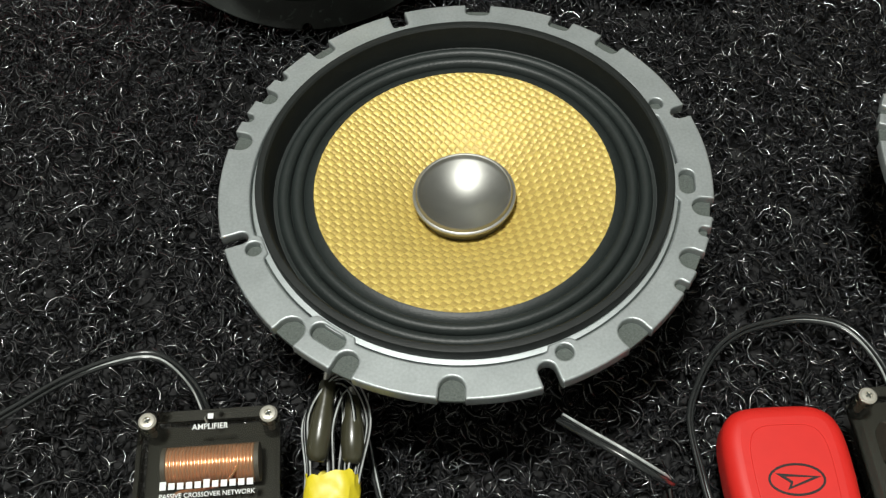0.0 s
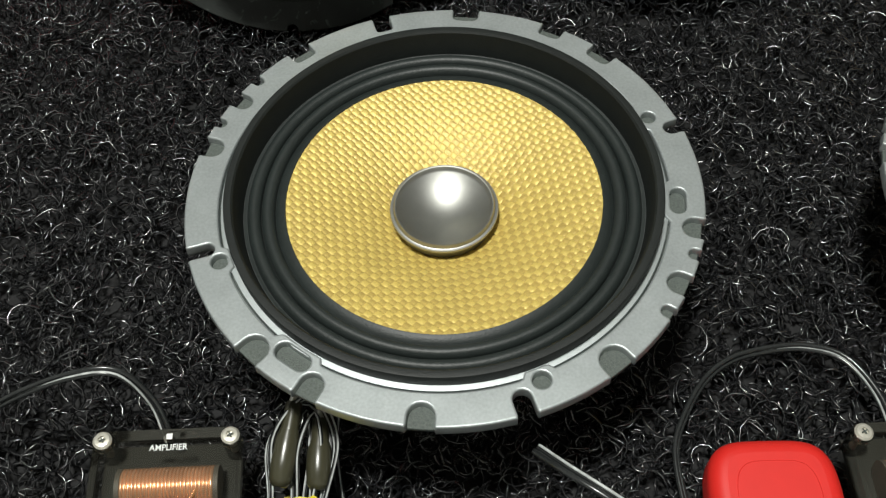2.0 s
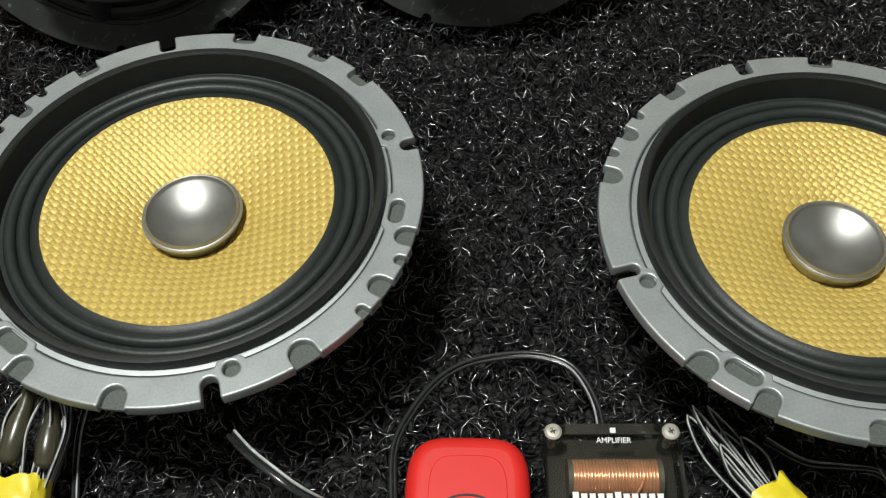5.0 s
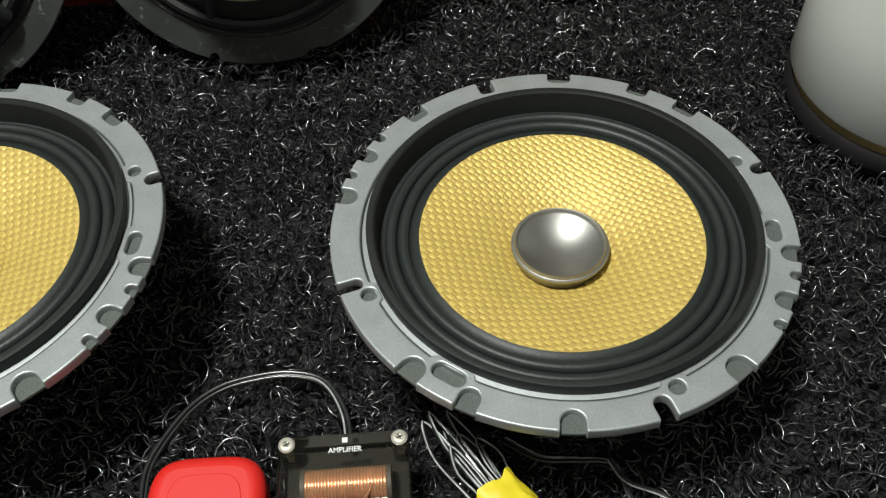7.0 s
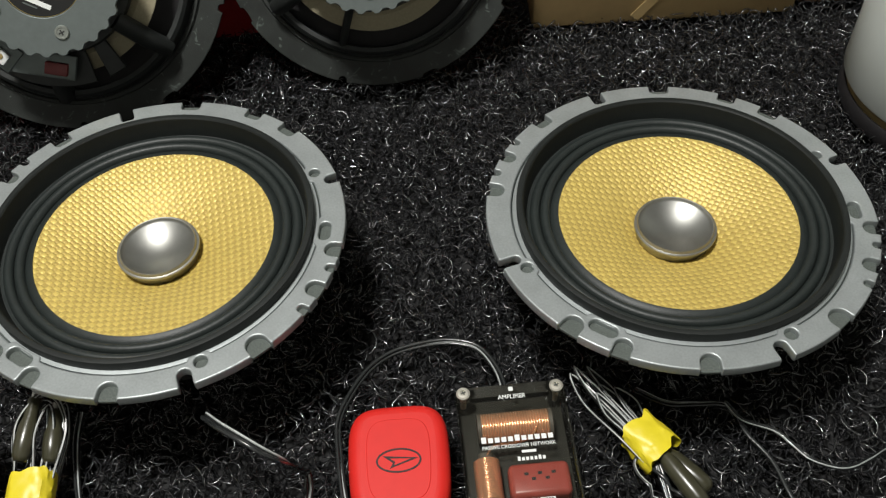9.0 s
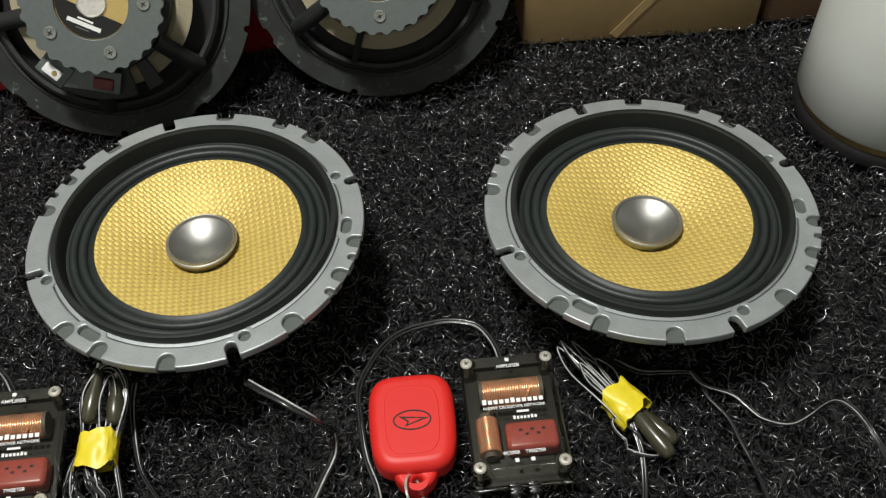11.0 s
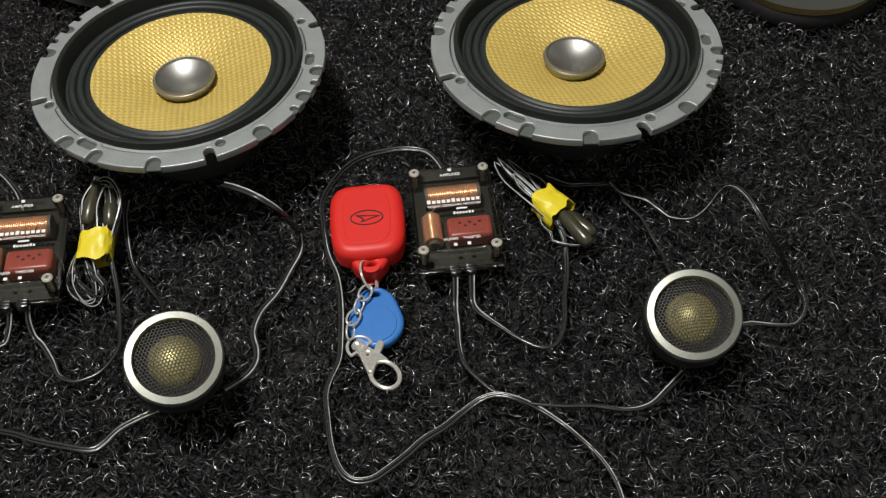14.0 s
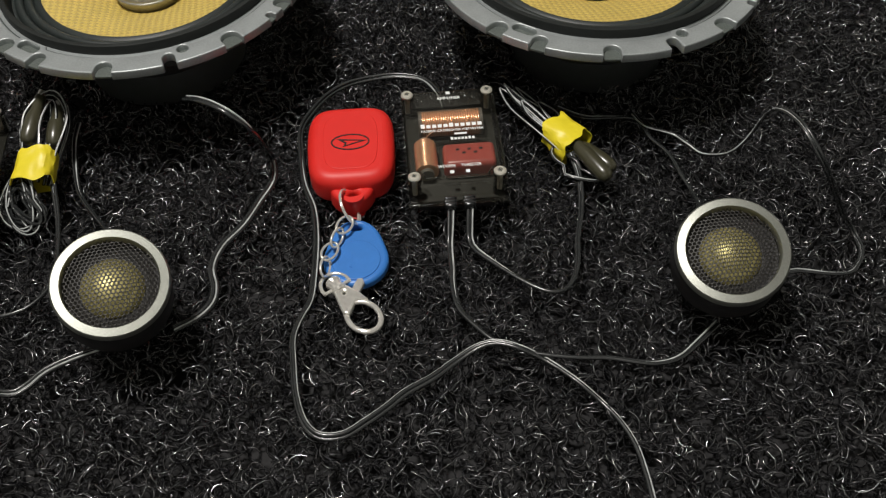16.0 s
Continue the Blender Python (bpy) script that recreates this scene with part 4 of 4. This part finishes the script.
part("raised_disc", plate("raised_disc", [ring_points(0.0104, 48, 0, -0.0010)], 0.0006, 0.0002), BLUE, tag, "", Matrix.Translation((0, 0, 0.0066)))
part("pressed_mark", plate("pressed_mark", [[(-0.0028, -0.0050), (-0.0016, -0.0050), (-0.0016, 0.0030), (-0.0028, 0.0030)]], 0.0004), BLUE, tag, "", Matrix.Translation((0, 0, 0.0068)))


def link(parent, x, y, z, yaw, roll, a=0.0042, b=0.0026, wire=0.00055, name="chain_link"):
    pts = [Vector((a * math.cos(q), b * math.sin(q), 0)) for q in [2 * math.pi * i / 24 for i in range(24)]]
    return part(name, tube(name, pts, wire, 8, None, True), CHROME, parent, "", pose(x, y, z, roll, 0, yaw))


clasp = thing("key_chain", Matrix.Identity(4), "nickel chain with split ring and lobster clasp", "key chain", "bunch of keys")
link(clasp, 0.1008, 0.0725, 0.0100, 95, 60, 0.0085, 0.0070, 0.0007, "split_ring")
link(clasp, 0.1011, 0.0720, 0.0093, 98, 57, 0.0085, 0.0070, 0.0006, "split_ring")
for x, y, z, yaw, roll in ((0.0992, 0.0612, 0.0106, 60, 25), (0.0962, 0.0540, 0.0106, 66, 65), (0.0932, 0.0472, 0.0098, 62, 15), (0.0915, 0.0402, 0.0082, 80, 60)):
    link(clasp, x, y, z, yaw, roll, 0.0050, 0.0030, 0.0006)
horseshoe = smooth_path([Vector(p) for p in ((0.0066, 0.0004, 0), (0.0064, 0.0040, 0), (0.0040, 0.0078, 0), (0, 0.0092, 0), (-0.0040, 0.0078, 0), (-0.0064, 0.0040, 0), (-0.0066, 0.0004, 0))], 0.0008)
ax = pose(0.0970, 0.0303, 0.0058, 0, 0, 36) @ Matrix.Scale(1.18, 4)
part("swivel_ring", tube("swivel_ring", horseshoe, 0.0009, 8), CHROME, clasp, "", ax @ Matrix.Scale(0.78, 4))
part("swivel_bar", tube("swivel_bar", [Vector((-0.0070, 0.0006, 0)), Vector((0.0070, 0.0006, 0))], 0.0009, 8), CHROME, clasp, "", ax @ Matrix.Scale(0.78, 4))
part("swivel_barrel", lathe("swivel_barrel", [(0, -0.003), (0.0026, -0.003), (0.0030, -0.002), (0.0024, 0), (0.0030, 0.002), (0.0026, 0.003), (0, 0.003)], 24), CHROME, clasp, "", ax @ pose(0, 0.001, 0, 90, 0, 0))
part("clasp_body", plate("clasp_body", [[(-0.0022, 0.0000), (0.0022, 0.0000), (0.0046, -0.0065), (0.0052, -0.0110), (0.0012, -0.0092), (-0.0040, -0.0130), (-0.0052, -0.0110), (-0.0040, -0.0060)], ring_points(0.0006, 12, 0, -0.004)[::-1]], 0.0036, 0.0010, 3), CHROME, clasp, "", ax @ Matrix.Translation((0, 0, 0.0018)))
part("trigger", plate("trigger", [[(0.0025, -0.0040), (0.0075, -0.0010), (0.0092, -0.0022), (0.0085, -0.0042), (0.0040, -0.0070)]], 0.0026, 0.0008, 3), CHROME, clasp, "", ax @ Matrix.Translation((0, 0, 0.0012)))
hook = [Vector((0.0054 * math.cos(q), -0.0158 + 0.0070 * math.sin(q), 0)) for q in [2 * math.pi * i / 36 for i in range(36)]]
part("hook", tube("hook", hook, 0.0010, 10, None, True), CHROME, clasp, "", ax)


# ---- tweeters ----
def grille(name):
    """A domed hexagon mesh: bars between round-cornered holes."""
    pitch, rmax = 0.00176, 0.0184
    verts, faces, index = [], [], {}

    def zed(x, y):
        d = math.hypot(x, y)
        return 0.0035 * max(0, 1 - (d / 0.0185) ** 2)

    def vert(x, y):
        key = (round(x * 1e6), round(y * 1e6))
        if key not in index:
            index[key] = len(verts)
            verts.append((x, y, zed(x, y)))
        return index[key]

    rows = int(rmax / (pitch * 0.866)) + 1
    for j in range(-rows, rows + 1):
        for i in range(-19, 20):
            cx, cy = (i + 0.5 * (j % 2)) * pitch, j * pitch * 0.866
            if math.hypot(cx, cy) > rmax:
                continue
            outer = [vert(cx + pitch * 0.57735 * math.sin(math.pi / 3 * q), cy + pitch * 0.57735 * math.cos(math.pi / 3 * q)) for q in range(6)]
            inner = []
            for q in range(6):
                x, y = cx + pitch * 0.43 * math.sin(math.pi / 3 * q), cy + pitch * 0.43 * math.cos(math.pi / 3 * q)
                inner.append(len(verts))
                verts.append((x, y, zed(x, y) - 0.00012))
            for q in range(6):
                k = (q + 1) % 6
                faces.append((outer[q], outer[k], inner[k], inner[q]))
    me = bpy.data.meshes.new(name)
    me.from_pydata(verts, [], faces)
    me.shade_smooth()
    return me


def tweeter(m, label):
    ob = thing("tweeter", m, label, "tweeter", "pair of tweeters")
    part("ring", lathe("ring", [(0.0190, -0.0045), (0.0190, -0.0004), (0.0194, 0.0002), (0.0226, -0.0002), (0.0233, -0.0012), (0.0235, -0.0030), (0.0228, -0.0050)], 96), RING_METAL, ob, "brushed silver-grey ring")
    part("grille", grille("grille"), DOME_MESH, ob, "hexagonal wire grille", Matrix.Translation((0, 0, -0.0022)))
    part("dome", lathe("dome", [(0, 0.0000)] + [(0.0128 * math.sin(q / 10 * 1.25) / math.sin(1.25), -0.0075 + 0.0075 * (math.cos(q / 10 * 1.25) - math.cos(1.25)) / (1 - math.cos(1.25))) for q in range(1, 11)], 64), DOME_GOLD, ob, "gold dome behind the grille", Matrix.Translation((0, 0, -0.0003)))
    part("backing", lathe("backing", [(0, -0.0085), (0.0136, -0.0085), (0.0145, -0.0080), (0.0190, -0.0060), (0.0190, -0.0050)], 64), BASE_BLACK, ob)
    part("body", lathe("body", [(0.0228, -0.0045), (0.0232, -0.0060), (0.0232, -0.0190), (0.0222, -0.0205), (0.0170, -0.0215), (0.0160, -0.0390), (0.0150, -0.0400), (0, -0.0400)], 96), BASE_BLACK, ob, "matt black body")
    return ob


tweeter(pose(0.0150, 0.0115, 0.0390, 20, 6, 15) @ Matrix.Scale(0.95, 4), "round tweeter with silver ring and gold dome behind mesh, tilted forward")
tweeter(pose(0.2535, 0.0195, 0.0345, 20, -5, 0) @ Matrix.Scale(0.95, 4), "round tweeter with silver ring and gold dome behind mesh, tilted forward")
